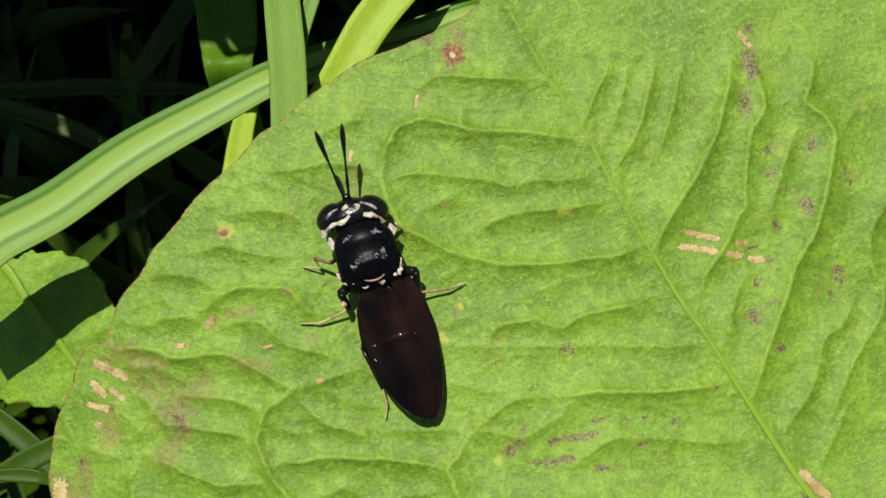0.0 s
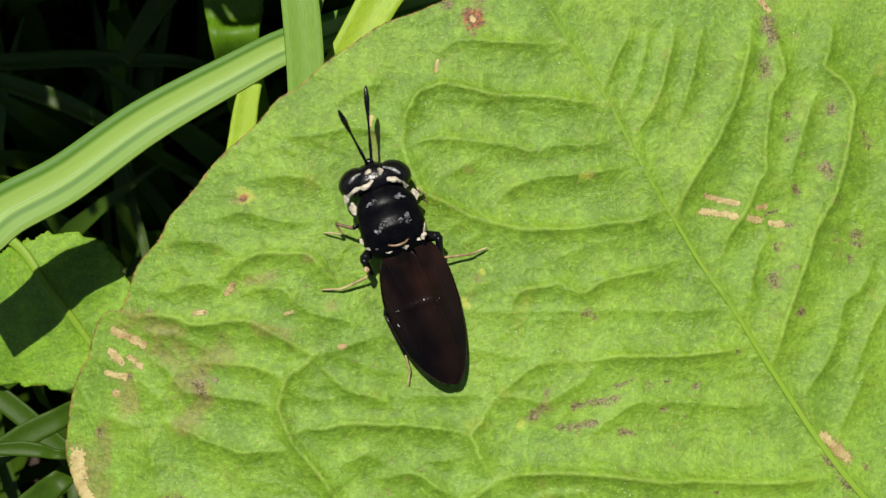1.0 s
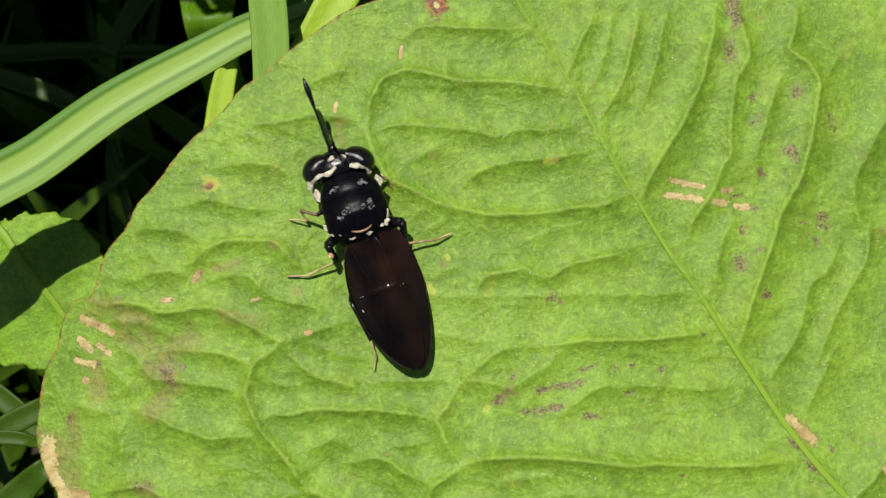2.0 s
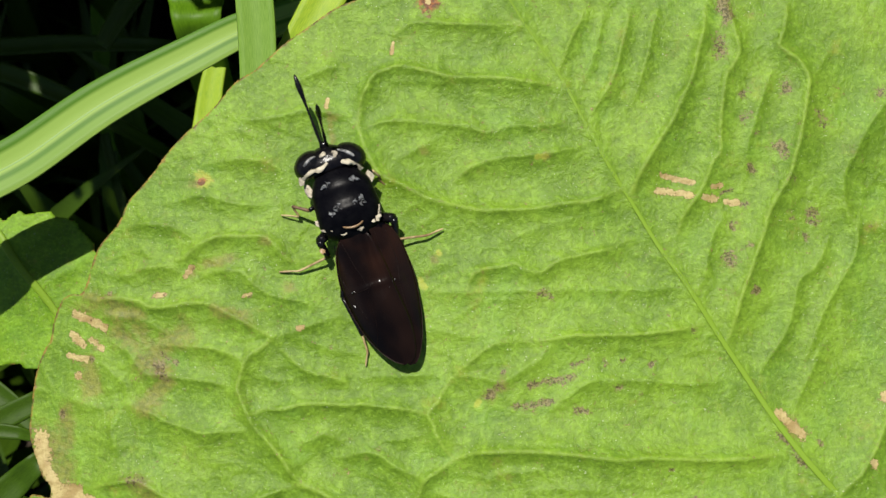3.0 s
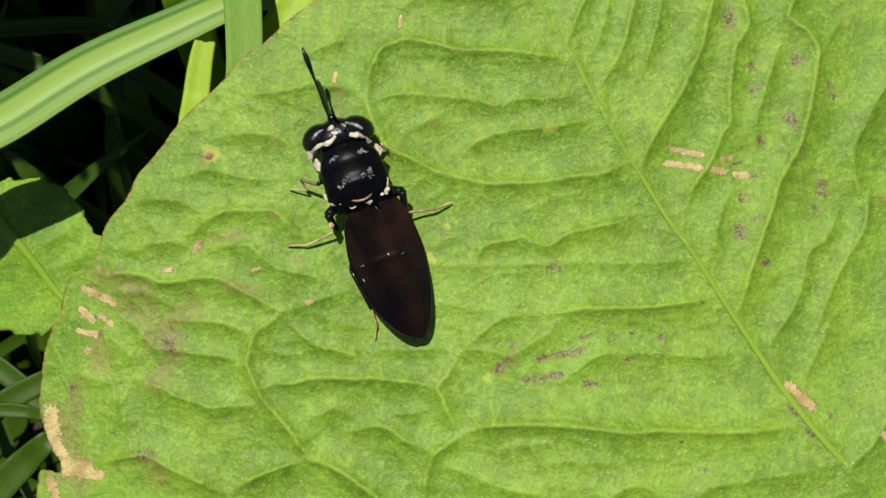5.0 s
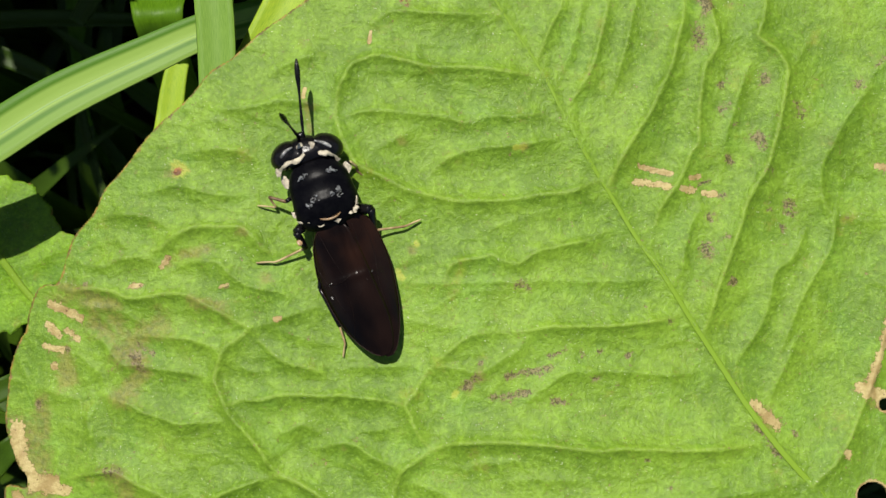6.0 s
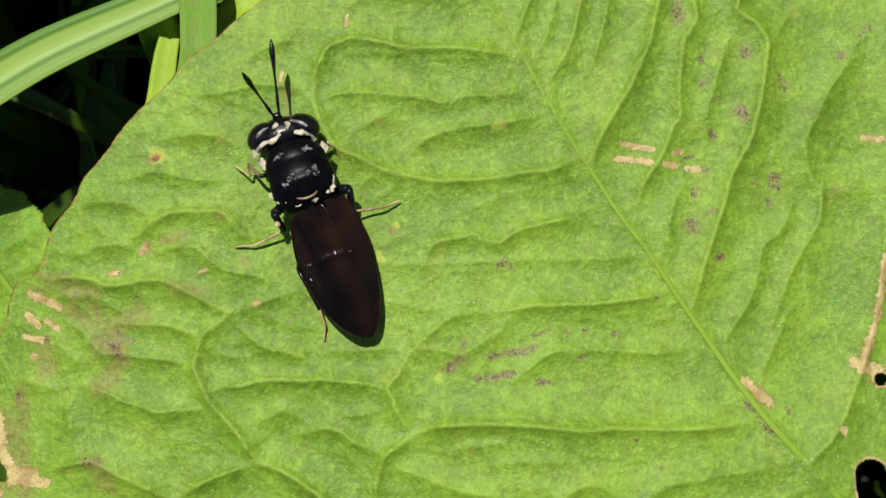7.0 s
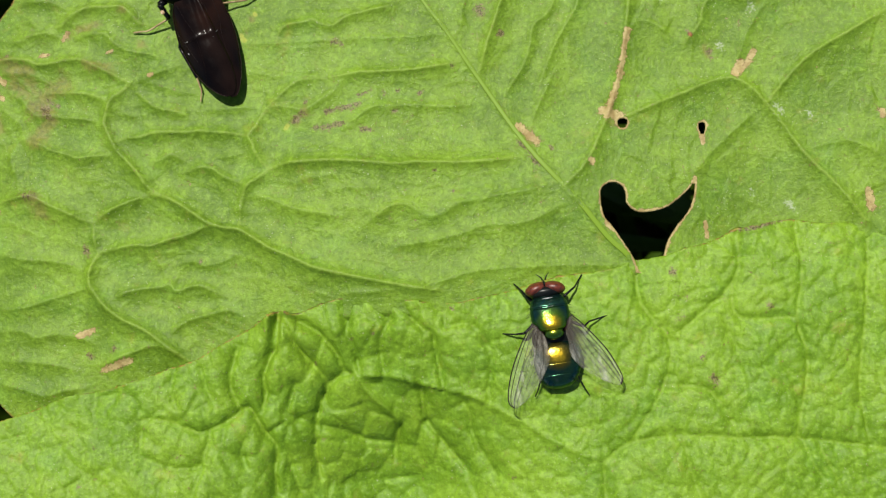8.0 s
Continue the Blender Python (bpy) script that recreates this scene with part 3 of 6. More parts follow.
    vein((-14.6, 0.3), (-13.8, 0.7), (-12.5, 0.8), (-11.6, 0.5), (-11.1, -0.1), (-10.2, -0.7), (-9.3, -1.0), (-7.8, -1.3), (-7.0, -1.8), size=0.8)
    vein((-10.3, 3.1), (-9.9, 4.2), (-9.5, 5.2), size=0.6)
    vein((-22.4, -0.8), (-21.5, -1.0), (-20.4, -0.9), (-18.8, -1.1), (-17.9, -1.5), (-16.6, -1.5), (-15.5, -1.3), (-14.6, -1.3), (-13.7, -1.5), (-12.6, -2.1), (-11.3, -2.8), (-9.9, -3.6))
    vein((-9.6, -3.5), (-8.5, -3.2), (-7.1, -2.7), (-5.6, -2.3), size=0.8)
    vein((-21.7, -1.2), (-20.4, -2.1), (-18.9, -2.2), (-18.1, -2.6), (-16.8, -3.2), size=0.7)
    vein((-16.8, -4.0), (-15.2, -4.1), (-13.7, -4.3), (-12.2, -4.8), (-11.3, -5.0), size=0.9)
    vein((-20.4, -3.8), (-19.4, -4.4), (-18.7, -5.3), (-18.1, -5.9), (-17.2, -5.9), (-15.5, -6.2), (-14.1, -6.4), (-12.6, -6.7), (-12.2, -6.9), size=0.8)
    vein((-9.9, -3.6), (-10.7, -4.3), (-11.5, -4.8), (-11.9, -5.7), (-12.2, -6.8), (-11.9, -7.7), (-11.2, -9.2), (-10.2, -10.3), (-9.3, -11.4), (-8.6, -12.5), (-7.5, -13.2), size=1.1)
    vein((-21.3, -5.1), (-20.2, -6.0), (-19.4, -6.8), (-19.6, -7.7), size=0.6)
    vein((-18.1, -5.9), (-18.9, -6.3), (-19.4, -7.0), size=0.6)
    vein((-19.6, -7.7), (-18.7, -8.1), (-17.6, -8.5), (-16.7, -9.0), (-15.6, -9.3), (-14.6, -9.7), (-13.3, -9.6), (-11.9, -9.6), (-11.1, -9.3), size=0.8)
    vein((-19.6, -7.7), (-20.0, -8.4), (-20.5, -9.4), (-20.2, -10.6), (-19.6, -11.6), size=0.6)
    vein((-23.8, -7.2), (-22.5, -7.8), (-20.8, -8.1), size=0.5)
    vein((-14.6, -11.4), (-13.0, -11.6), (-11.4, -11.8), size=0.4)
    vein((-11.9, -5.9), (-10.8, -6.1), (-9.3, -6.4), (-7.8, -6.0), size=0.5)
    vein((-11.3, -8.5), (-10.4, -8.2), (-9.3, -8.2), (-7.9, -7.9), (-6.4, -7.9), (-4.9, -8.0), (-4.2, -7.9), (-3.1, -8.1), (-2.0, -8.2), (-0.9, -8.4), (0.0, -8.6))
    vein((-9.0, -10.7), (-7.5, -10.2), (-6.6, -9.8), (-5.7, -10.2), (-4.9, -10.7), size=0.8)
    vein((-6.1, -11.4), (-5.0, -11.3), (-4.1, -11.0), (-3.1, -11.2), (-2.1, -11.9), (-1.0, -12.4), (-0.3, -12.8), size=0.8)
    vein((-3.5, -10.0), (-2.4, -10.3), (-0.9, -10.1), (0.2, -9.6), size=0.6)
    vein((1.8, -11.5), (1.1, -10.8), (0.6, -9.9), (0.4, -9.2), (0.1, -8.6), (0.7, -7.9), (1.0, -7.3), (1.5, -6.6))
    vein((1.8, -11.5), (0.9, -12.1), (0.1, -12.6), (-0.3, -13.0), (-0.6, -13.9), (-0.8, -14.5))
    vein((1.8, -11.5), (3.1, -11.1), (4.5, -11.0), (6.7, -11.0), (8.2, -11.1), (10.0, -11.3), (11.5, -11.5), (12.6, -11.6), (14.1, -11.5), (15.9, -11.6), (18.1, -11.7), (20.7, -11.6), (22.3, -11.5), size=1.1)
    vein((-9.3, -4.4), (-7.8, -5.7), (-6.4, -6.1), (-5.5, -6.4), (-4.7, -7.0), size=0.9)
    vein((-4.7, -7.0), (-4.2, -6.6), (-3.5, -6.2), (-1.3, -6.2), (0.2, -6.1), (1.5, -6.5), size=0.6)
    vein((-9.3, -3.3), (-7.8, -3.8), (-6.4, -4.3), (-5.2, -4.7), (-4.2, -4.5), size=0.5)
    vein((1.5, -6.5), (2.1, -5.9), (3.1, -5.1), (3.8, -4.5), (4.8, -4.1), (6.5, -4.0), size=0.9)
    vein((1.5, -6.5), (2.4, -6.2), (3.5, -6.3), (4.8, -6.6), (5.8, -6.1), (6.6, -5.6), (7.3, -5.2), (8.0, -4.4), (9.1, -3.9), size=0.7)
    vein((6.5, -4.0), (7.6, -4.0), (9.4, -3.7), (11.3, -3.7), (12.7, -3.7), (14.6, -3.6), (16.4, -3.4), (18.0, -3.1))
    vein((8.0, -8.4), (9.3, -7.4), (10.1, -6.9), (10.8, -6.6), (12.2, -6.6), (14.7, -6.7), (17.2, -6.9), (19.3, -6.7), size=0.7)
    vein((15.9, -14.7), (17.3, -14.3), (18.6, -14.3), (19.9, -14.0), (21.8, -13.8), size=0.5)
    vein((3.4, -12.9), (4.7, -12.4), (6.4, -12.2), (8.5, -12.3), size=0.4)
    vein((6.3, -13.7), (7.4, -13.4), (10.0, -13.4), (12.6, -13.6), size=0.4)
    vein((-0.4, -13.3), (0.6, -13.6), (1.6, -14.1), size=0.6)
    vein((1.6, 6.0), (2.4, 6.8), (3.3, 7.4), (5.0, 7.9), (7.0, 8.1), (8.8, 8.3), (10.3, 8.7), size=0.8)
    vein((2.7, -0.7), (3.0, 0.1), (3.6, 0.6), (4.9, 0.8), (5.8, 1.0), (6.5, 0.6), (7.5, 0.4), (8.0, 0.7), (8.8, 1.2), (10.2, 1.5), (12.1, 1.9), (12.8, 2.2), (13.4, 2.5), size=0.9)
    vein((-0.1, 0.5), (1.0, 1.0), (2.5, 1.2), size=0.4)
    vein((3.2, 1.6), (5.5, 2.6), (8.4, 3.5), (10.7, 4.1), (12.5, 4.4), size=0.4)
    vein((-0.1, -0.8), (2.4, -0.8), (6.2, -0.8), (9.1, -0.7), (12.3, -0.8), (14.6, -0.8), (16.9, -0.7), size=0.5)
    vein((-0.1, -3.2), (2.4, -3.5), (4.9, -3.7), (6.5, -4.0), size=0.5)
    vein((-1.8, 16.2), (-0.8, 16.8), (0.5, 16.9), (1.6, 16.8), (3.1, 16.7), (5.2, 16.7), (6.2, 16.8), size=0.8)
    vein((-3.8, 9.9), (-3.1, 10.2), (-2.2, 10.4), (0.1, 10.3), (1.8, 10.1), (3.0, 10.0), (4.1, 9.6), (5.8, 10.0), (7.4, 10.0), (9.5, 10.2), size=0.8)
    vein((-2.2, 7.4), (-1.5, 8.0), (-0.3, 8.6), (0.6, 9.1), (1.5, 9.6), size=0.6)
    vein((-8.4, 12.9), (-7.3, 13.5), (-6.2, 13.9), (-5.4, 14.0), (-4.4, 13.6), size=0.7)
    vein((-4.0, 15.3), (-2.5, 14.9), (-1.2, 14.6), size=0.4)
    vein((-12.8, 11.1), (-11.7, 10.7), (-10.6, 10.6), (-8.8, 10.9), (-7.3, 11.1), (-6.2, 11.0), (-5.1, 10.8), (-4.2, 10.7), size=0.7)
    vein((-13.2, 9.7), (-12.1, 9.9), (-11.2, 9.6), (-10.2, 9.1), size=0.6)
    vein((-14.2, 7.8), (-12.4, 8.0), (-11.4, 8.0), (-10.2, 7.8), (-9.2, 7.2), size=0.8)
    vein((10.7, 17.8), (10.5, 17.1), (9.7, 15.6), (9.3, 14.5), (8.9, 13.6), size=0.9)
    vein((12.0, 17.8), (11.6, 15.8), (11.1, 14.1), (10.6, 13.0), (10.2, 12.3), size=0.6)
    vein((13.7, 17.8), (13.5, 16.7), (13.1, 15.2), (12.7, 13.7), (12.1, 12.4), (11.5, 11.5), (11.0, 10.8), size=0.9)
    vein((15.6, 17.8), (15.1, 16.2), (14.9, 15.0), (14.5, 13.7), (14.2, 12.6), (13.7, 11.5), size=0.8)
    vein((15.2, 16.2), (15.9, 16.2), (16.8, 15.7), (18.0, 15.1), size=0.4)
    vein((18.7, 17.8), (18.5, 16.3), (18.1, 15.0), (17.7, 13.3), (17.1, 12.0), (16.3, 10.3), (15.4, 8.9), (14.6, 7.6), (14.0, 6.5), (13.6, 5.5), size=1.2)
    vein((20.1, 17.8), (20.5, 16.4), (20.8, 14.8), (20.3, 13.8), (19.9, 13.2), (19.7, 12.2), (19.5, 10.7), (19.4, 9.2), (19.4, 8.2), (18.9, 7.5), (18.5, 6.5), (18.0, 5.5), (17.3, 4.6), (16.8, 3.7), (16.6, 2.9))
    vein((24.1, 17.7), (23.9, 16.6), (23.5, 15.5), (23.4, 15.1), (24.0, 14.6), (24.6, 14.2), (25.0, 13.6), (25.3, 12.9), (25.2, 12.1), (24.9, 10.6), (24.6, 9.1), (24.3, 8.0), (24.0, 6.9), (23.7, 6.2), (23.1, 5.3), (22.5, 4.2), (22.1, 2.9), (21.7, 1.8), (21.3, 0.7), (20.7, -0.8), (20.3, -1.9), (20.0, -3.0), (19.6, -4.2), size=1.2)
    vein((23.4, 15.0), (22.4, 15.3), (21.4, 14.8), (20.8, 14.5), size=0.5)
    vein((23.4, 14.0), (22.8, 13.1), (22.3, 12.0), (21.9, 10.7), (21.3, 9.0), (21.1, 7.9), (21.2, 6.6), size=0.7)
    vein((26.8, 14.6), (26.3, 14.0), (25.9, 13.4), (25.3, 12.8), size=0.8)
    vein((19.3, 4.9), (19.5, 3.9), (18.9, 2.9), (18.5, 1.6), (18.2, 0.1), (17.6, -1.0), size=0.6)
    vein((26.5, 2.5), (26.0, 1.4), (25.5, 0.6), (24.8, 0.1), (24.3, -0.4), (24.0, -1.6), (23.8, -2.6), (23.1, -4.1), (22.2, -5.3), (21.6, -6.3), size=0.8)
    vein((26.3, -4.1), (25.5, -5.0), (24.9, -6.2), (24.3, -7.4), (23.9, -8.4), size=0.7)
    vein((-8.7, -13.0), (-6.9, -13.5), (-5.0, -14.7), (-3.6, -15.7), (-2.2, -16.2), (-1.0, -16.4), (0.2, -17.1), (1.5, -18.0), (3.4, -18.9), (5.2, -19.8), (8.1, -20.6), (10.6, -21.2), (13.3, -21.8), (15.8, -22.2), size=1.1)
    vein((-13.4, -15.3), (-12.5, -14.6), (-11.0, -13.9), (-9.5, -13.4), (-8.3, -13.2), size=0.9)
    vein((-21.6, -13.2), (-20.1, -12.8), (-18.6, -12.8), (-17.1, -13.6), (-15.6, -14.3), (-14.2, -15.0), (-13.4, -15.3), size=0.9)
    vein((-13.4, -15.3), (-13.4, -16.4), (-13.2, -17.4), (-12.9, -17.8), size=0.9)
    vein((-12.9, -17.8), (-11.8, -17.6), (-9.9, -17.3), (-8.5, -17.4), (-7.0, -17.0), (-5.1, -16.6), (-4.0, -16.1), (-2.9, -16.0), size=0.9)
    vein((-12.9, -17.8), (-13.5, -18.6), (-13.8, -19.8), (-13.7, -20.6), (-12.5, -22.3), (-11.0, -23.5), (-9.4, -24.3), (-7.8, -25.5), (-5.6, -27.2), size=1.1)
    vein((-21.8, -17.6), (-19.3, -18.1), (-17.8, -18.2), (-16.3, -18.5), (-13.9, -19.0), size=0.6)
    vein((-8.4, -17.5), (-8.0, -18.6), (-7.3, -20.1), (-7.0, -20.7), size=0.5)
    vein((-12.5, -22.3), (-11.9, -21.7), (-10.2, -21.1), (-7.6, -20.9), (-7.1, -20.7), (-6.4, -21.3), (-4.8, -20.9), (-3.6, -21.3), (-2.2, -22.1), size=0.8)
    vein((-7.3, -19.5), (-5.2, -18.8), (-4.0, -19.3), (-2.3, -18.9), (-0.5, -18.0), size=0.5)
    vein((-7.8, -25.5), (-7.0, -24.8), (-5.8, -23.9), (-3.9, -23.4), (-2.3, -23.1), (-1.0, -23.6), size=0.7)
    vein((-21.9, -22.2), (-19.5, -22.1), (-17.2, -21.5), (-15.1, -21.0), (-13.7, -20.6), size=0.7)
    vein((-22.0, -24.1), (-19.9, -24.1), (-18.7, -24.7), (-17.0, -24.5), (-15.0, -24.8), (-13.5, -25.6), size=0.5)
    vein((-13.1, -27.3), (-11.7, -26.7), (-10.2, -26.2), (-8.7, -25.8), (-7.3, -26.1), (-5.9, -27.1), size=0.8)
    vein((-22.1, -26.6), (-20.0, -26.7), (-17.5, -27.0), (-15.3, -27.6), size=0.5)
    vein((-22.1, -28.5), (-20.1, -29.0), (-18.1, -29.6), (-16.6, -29.3), (-14.6, -29.1), size=0.6)
    vein((-0.7, -13.5), (-0.8, -14.9), (-0.9, -16.3), size=0.9)
    vein((0.0, -13.6), (1.7, -14.0), (3.1, -14.6), (4.5, -15.1), (7.3, -15.7), size=0.6)
    # the far half
    vein((26.1, -14.1), (28.2, -12.0), (30.2, -7.9), (31.3, -4.3), (32.1, -0.3), (32.8, 4.3), (33.5, 9.3), (33.3, 14.9))
    vein((32.5, 2.9), (28.5, 3.5), (27.2, 6.8), (29.7, 10.4), (31.1, 12.7), (32.5, 13.6), size=0.6)
    vein((33.4, 2.4), (34.8, 2.9), (38.5, 5.0), (42.6, 7.7), size=0.8)
    vein((38.5, 5.0), (40.6, 1.7), (42.3, 1.5), size=0.6)
    vein((33.5, 9.3), (37.0, 12.0), (38.5, 14.7), size=0.6)
    vein((30.9, -8.7), (36.2, -6.8), (40.5, -5.6), (43.2, -7.6), (46.2, -12.0), (48.9, -15.0), (51.1, -17.9))
    vein((43.2, -8.1), (46.7, -4.4), (50.6, -2.2), (53.8, -0.5))
    vein((37.1, -13.9), (37.3, -13.0), (40.7, -9.9), (43.2, -8.1), size=0.6)
    vein((46.2, -12.0), (50.0, -11.3), (53.1, -12.8), size=0.6)
    vein((41.0, -5.1), (42.1, -1.8), (44.1, 0.9), size=0.6)
    vein((9.7, -16.5), (11.6, -15.2), (13.1, -15.0), (15.4, -16.1), (19.3, -14.1), size=0.6)
    vein((25.4, -13.9), (21.6, -14.5), (17.8, -15.0), (14.9, -16.0), size=0.6)
    vein((26.3, -15.4), (22.9, -16.9), (19.6, -17.0), (16.7, -17.8), (12.0, -18.5), size=0.6)
    vein((30.8, -20.8), (26.1, -20.6), (19.0, -20.7), (13.7, -21.9), (7.1, -22.1), size=0.6)
    vein((31.2, 12.1), (29.5, 10.3), (28.3, 8.1), (27.5, 6.5), (27.6, 4.3), (28.3, 3.1), (28.0, 1.2), (26.6, -1.1), (25.4, -3.4), (24.4, -6.2), size=0.8)
    vein((28.3, 3.2), (29.9, 3.5), (32.4, 3.3), size=0.6)
    vein((45.0, 7.3), (41.8, 6.7), (40.3, 5.7), (38.9, 4.3), (37.2, 3.3), size=0.8)
    vein((36.7, -2.6), (38.1, -1.0), (38.7, 0.8), (40.1, 1.3), (42.4, 0.9), (44.7, 1.6), size=0.9)
    vein((38.9, 4.3), (39.2, 2.5), (38.8, 0.8), size=0.6)
    vein((37.2, 10.0), (35.8, 8.6), (33.9, 7.7), size=0.6)
    vein((41.8, 6.7), (42.8, 8.8), (45.1, 10.6), size=0.6)
    vein((32.2, -0.8), (34.0, -0.5), (36.7, -2.6), size=0.6)
    vein((34.0, -0.5), (34.5, 1.7), (33.7, 3.9), size=0.5)
    # dried, speckled and yellowed places
    mark("tan", 15.6, 6.7, 17.6, 6.2, 0.17)
    mark("tan", 15.3, 5.7, 17.4, 5.4, 0.20)
    mark("tan", 18.3, 5.2, 19.0, 5.1, 0.22)
    mark("tan", 19.8, 4.9, 20.5, 4.8, 0.20)
    mark("tan", 18.8, 5.9, 19.5, 6.0, 0.16)
    mark("tan", -23.0, -1.9, -21.0, -2.8, 0.25)
    mark("tan", -23.2, -3.2, -22.4, -4.0, 0.22)
    mark("tan", -21.9, -3.6, -21.2, -4.2, 0.18)
    mark("tan", -23.4, -4.6, -22.3, -4.9, 0.22)
    mark("tan", -22.8, -5.9, -22.8, -6.0, 0.22)
    mark("tan", 22.7, -8.9, 24.1, -10.2, 0.33)
    mark("tan", -25.3, -10.6, -25.0, -11.7, 0.33)
    mark("tan", -24.7, -13.2, -22.9, -13.5, 0.40)
    mark("tan", -25.4, -14.3, -25.4, -14.4, 0.29)
    mark("tan", -8.2, -3.0, -8.1, -3.0, 0.18)
    mark("tan", 32.1, -1.2, 31.2, -5.3, 0.23)
    mark("tan", 31.0, -5.7, 30.0, -8.4, 0.27)
    mark("tan", 29.8, -7.9, 31.1, -8.6, 0.40)
    mark("tan", 28.5, -12.0, 28.6, -12.1, 0.27)
    mark("tan", 31.3, 6.6, 32.4, 6.4, 0.18)
    mark("tan", 37.8, 13.8, 37.9, 13.7, 0.32)
    mark("tan", 37.8, -9.5, 37.9, -10.9, 0.18)
    mark("tan", 41.5, -4.4, 41.0, -5.1, 0.38)
    mark("tan", 51.6, -15.8, 51.8, -17.0, 0.37)
    mark("tan", 53.1, -9.0, 53.2, -9.3, 0.28)
    mark("tan", 37.8, -17.6, 37.9, -18.7, 0.19)
    mark("tan", -12.9, -27.6, -10.7, -27.0, 0.29)
    mark("tan", -15.0, -24.7, -13.8, -24.3, 0.24)
    mark("tan", 30.2, -17.9, 29.5, -17.2, 0.24)
    mark("tan", 31.4, -16.5, 34.7, -16.3, 0.16)
    mark("tan", 34.6, -18.8, 34.2, -19.8, 0.19)
    mark("tan", 0.4, 18.4, 0.4, 18.3, 0.16)
    mark("tan", 19.4, 19.8, 20.0, 19.0, 0.19)
    mark("purple", 0.4, 18.4, 0.5, 18.3, 0.82)
    mark("purple", -14.8, 6.6, -14.8, 6.6, 0.22)
    mark("purple", 20.1, 20.1, 20.1, 19.8, 0.48)
    mark("purple", 19.9, 18.3, 20.1, 17.1, 0.52)
    mark("purple", 19.5, 15.6, 19.6, 14.7, 0.52)
    mark("purple", -1.5, 19.4, -1.1, 19.3, 0.30)
    mark("purple", 0.8, 19.8, 1.1, 19.7, 0.22)
    mark("purple", 21.0, 11.9, 21.0, 11.9, 0.30)
    mark("purple", 21.0, 10.5, 21.1, 10.4, 0.45)
    mark("purple", 23.9, 12.4, 23.9, 12.3, 0.45)
    mark("purple", 26.1, 10.5, 26.2, 10.2, 0.45)
    mark("purple", 23.5, 8.5, 23.6, 8.2, 0.49)
    mark("purple", 21.7, 9.3, 21.8, 9.3, 0.22)
    mark("purple", 21.4, 7.1, 21.5, 6.9, 0.26)
    mark("purple", 24.0, 6.4, 24.1, 6.2, 0.30)
    mark("purple", 20.1, 3.4, 20.1, 3.2, 0.30)
    mark("purple", 19.9, 1.3, 19.9, 1.1, 0.48)
    mark("purple", 25.0, 2.6, 25.0, 2.5, 0.30)
    mark("purple", 25.6, 4.0, 25.6, 3.8, 0.56)
    mark("purple", 24.1, 3.8, 24.1, 3.8, 0.22)
    mark("purple", 21.5, -0.9, 21.6, -0.9, 0.34)
    mark("purple", 21.2, 2.1, 21.3, 2.0, 0.19)
    mark("purple", 5.7, -8.2, 8.2, -7.9, 0.26)
    mark("purple", 6.8, -6.8, 9.4, -6.4, 0.26)
    mark("purple", 9.7, -8.5, 10.4, -8.6, 0.26)
    mark("purple", 9.4, -5.7, 10.5, -5.2, 0.18)
    mark("purple", 11.6, -5.6, 11.6, -5.6, 0.22)
    mark("purple", 12.7, -5.3, 12.8, -5.3, 0.19)
    mark("purple", 4.0, -7.5, 4.6, -6.9, 0.29)
    mark("purple", 5.0, -6.0, 5.0, -6.0, 0.18)
    mark("purple", 12.3, -7.0, 12.4, -7.1, 0.22)
    mark("purple", 13.8, -7.5, 13.8, -7.5, 0.19)
    mark("purple", 7.6, -0.9, 8.0, -1.1, 0.33)
    mark("purple", 17.4, -3.5, 17.4, -3.5, 0.26)
    mark("purple", 15.5, -12.3, 15.5, -12.3, 0.22)
    mark("purple", -3.2, -10.8, -3.1, -10.9, 0.18)
    mark("purple", -11.5, -0.8, -11.4, -0.9, 0.18)
    mark("purple", -17.3, -0.7, -17.3, -0.8, 0.18)
    mark("purple", -20.6, -0.6, -20.5, -0.6, 0.18)
    mark("purple", -18.5, -12.7, -18.5, -12.8, 0.25)
    mark("purple", -17.4, -5.3, -17.0, -6.0, 0.36)
    mark("purple", -23.9, -8.5, -23.9, -8.6, 0.25)
    mark("purple", 25.2, -10.7, 25.3, -10.8, 0.22)
    mark("purple", 14.6, -5.6, 14.6, -5.6, 0.19)
    mark("purple", -4.4, -19.0, -4.4, -19.0, 0.16)
    mark("purple", 23.4, -11.4, 24.2, -12.2, 0.16)
    mark("purple", 30.2, 12.0, 30.2, 12.0, 0.36)
    mark("purple", 31.2, 13.1, 32.1, 13.8, 0.18)
    mark("purple", 26.2, 10.1, 26.3, 10.0, 0.32)
    mark("purple", 39.0, -3.7, 39.0, -3.7, 0.22)
    mark("purple", 37.3, -1.8, 37.3, -1.8, 0.27)
    mark("purple", 21.7, -0.8, 21.7, -0.9, 0.24)
    mark("purple", 37.2, -1.6, 37.2, -1.6, 0.24)
    mark("purple", 39.0, -3.1, 39.0, -3.2, 0.28)
    mark("purple", -12.1, -25.9, -12.1, -26.0, 0.29)
    mark("purple", -14.3, -26.4, -14.1, -26.5, 0.29)
    mark("purple", -14.3, -17.4, -14.2, -17.7, 0.34)
    mark("purple", -19.2, -12.6, -18.8, -12.8, 0.39)
    mark("purple", 16.9, -14.0, 17.0, -14.1, 0.16)
    mark("halo", -22.1, -0.9, -18.4, -2.0, 0.51)
    mark("halo", -17.4, -5.3, -17.0, -6.0, 0.80)
    mark("halo", -15.3, 0.7, -15.3, 0.6, 0.33)
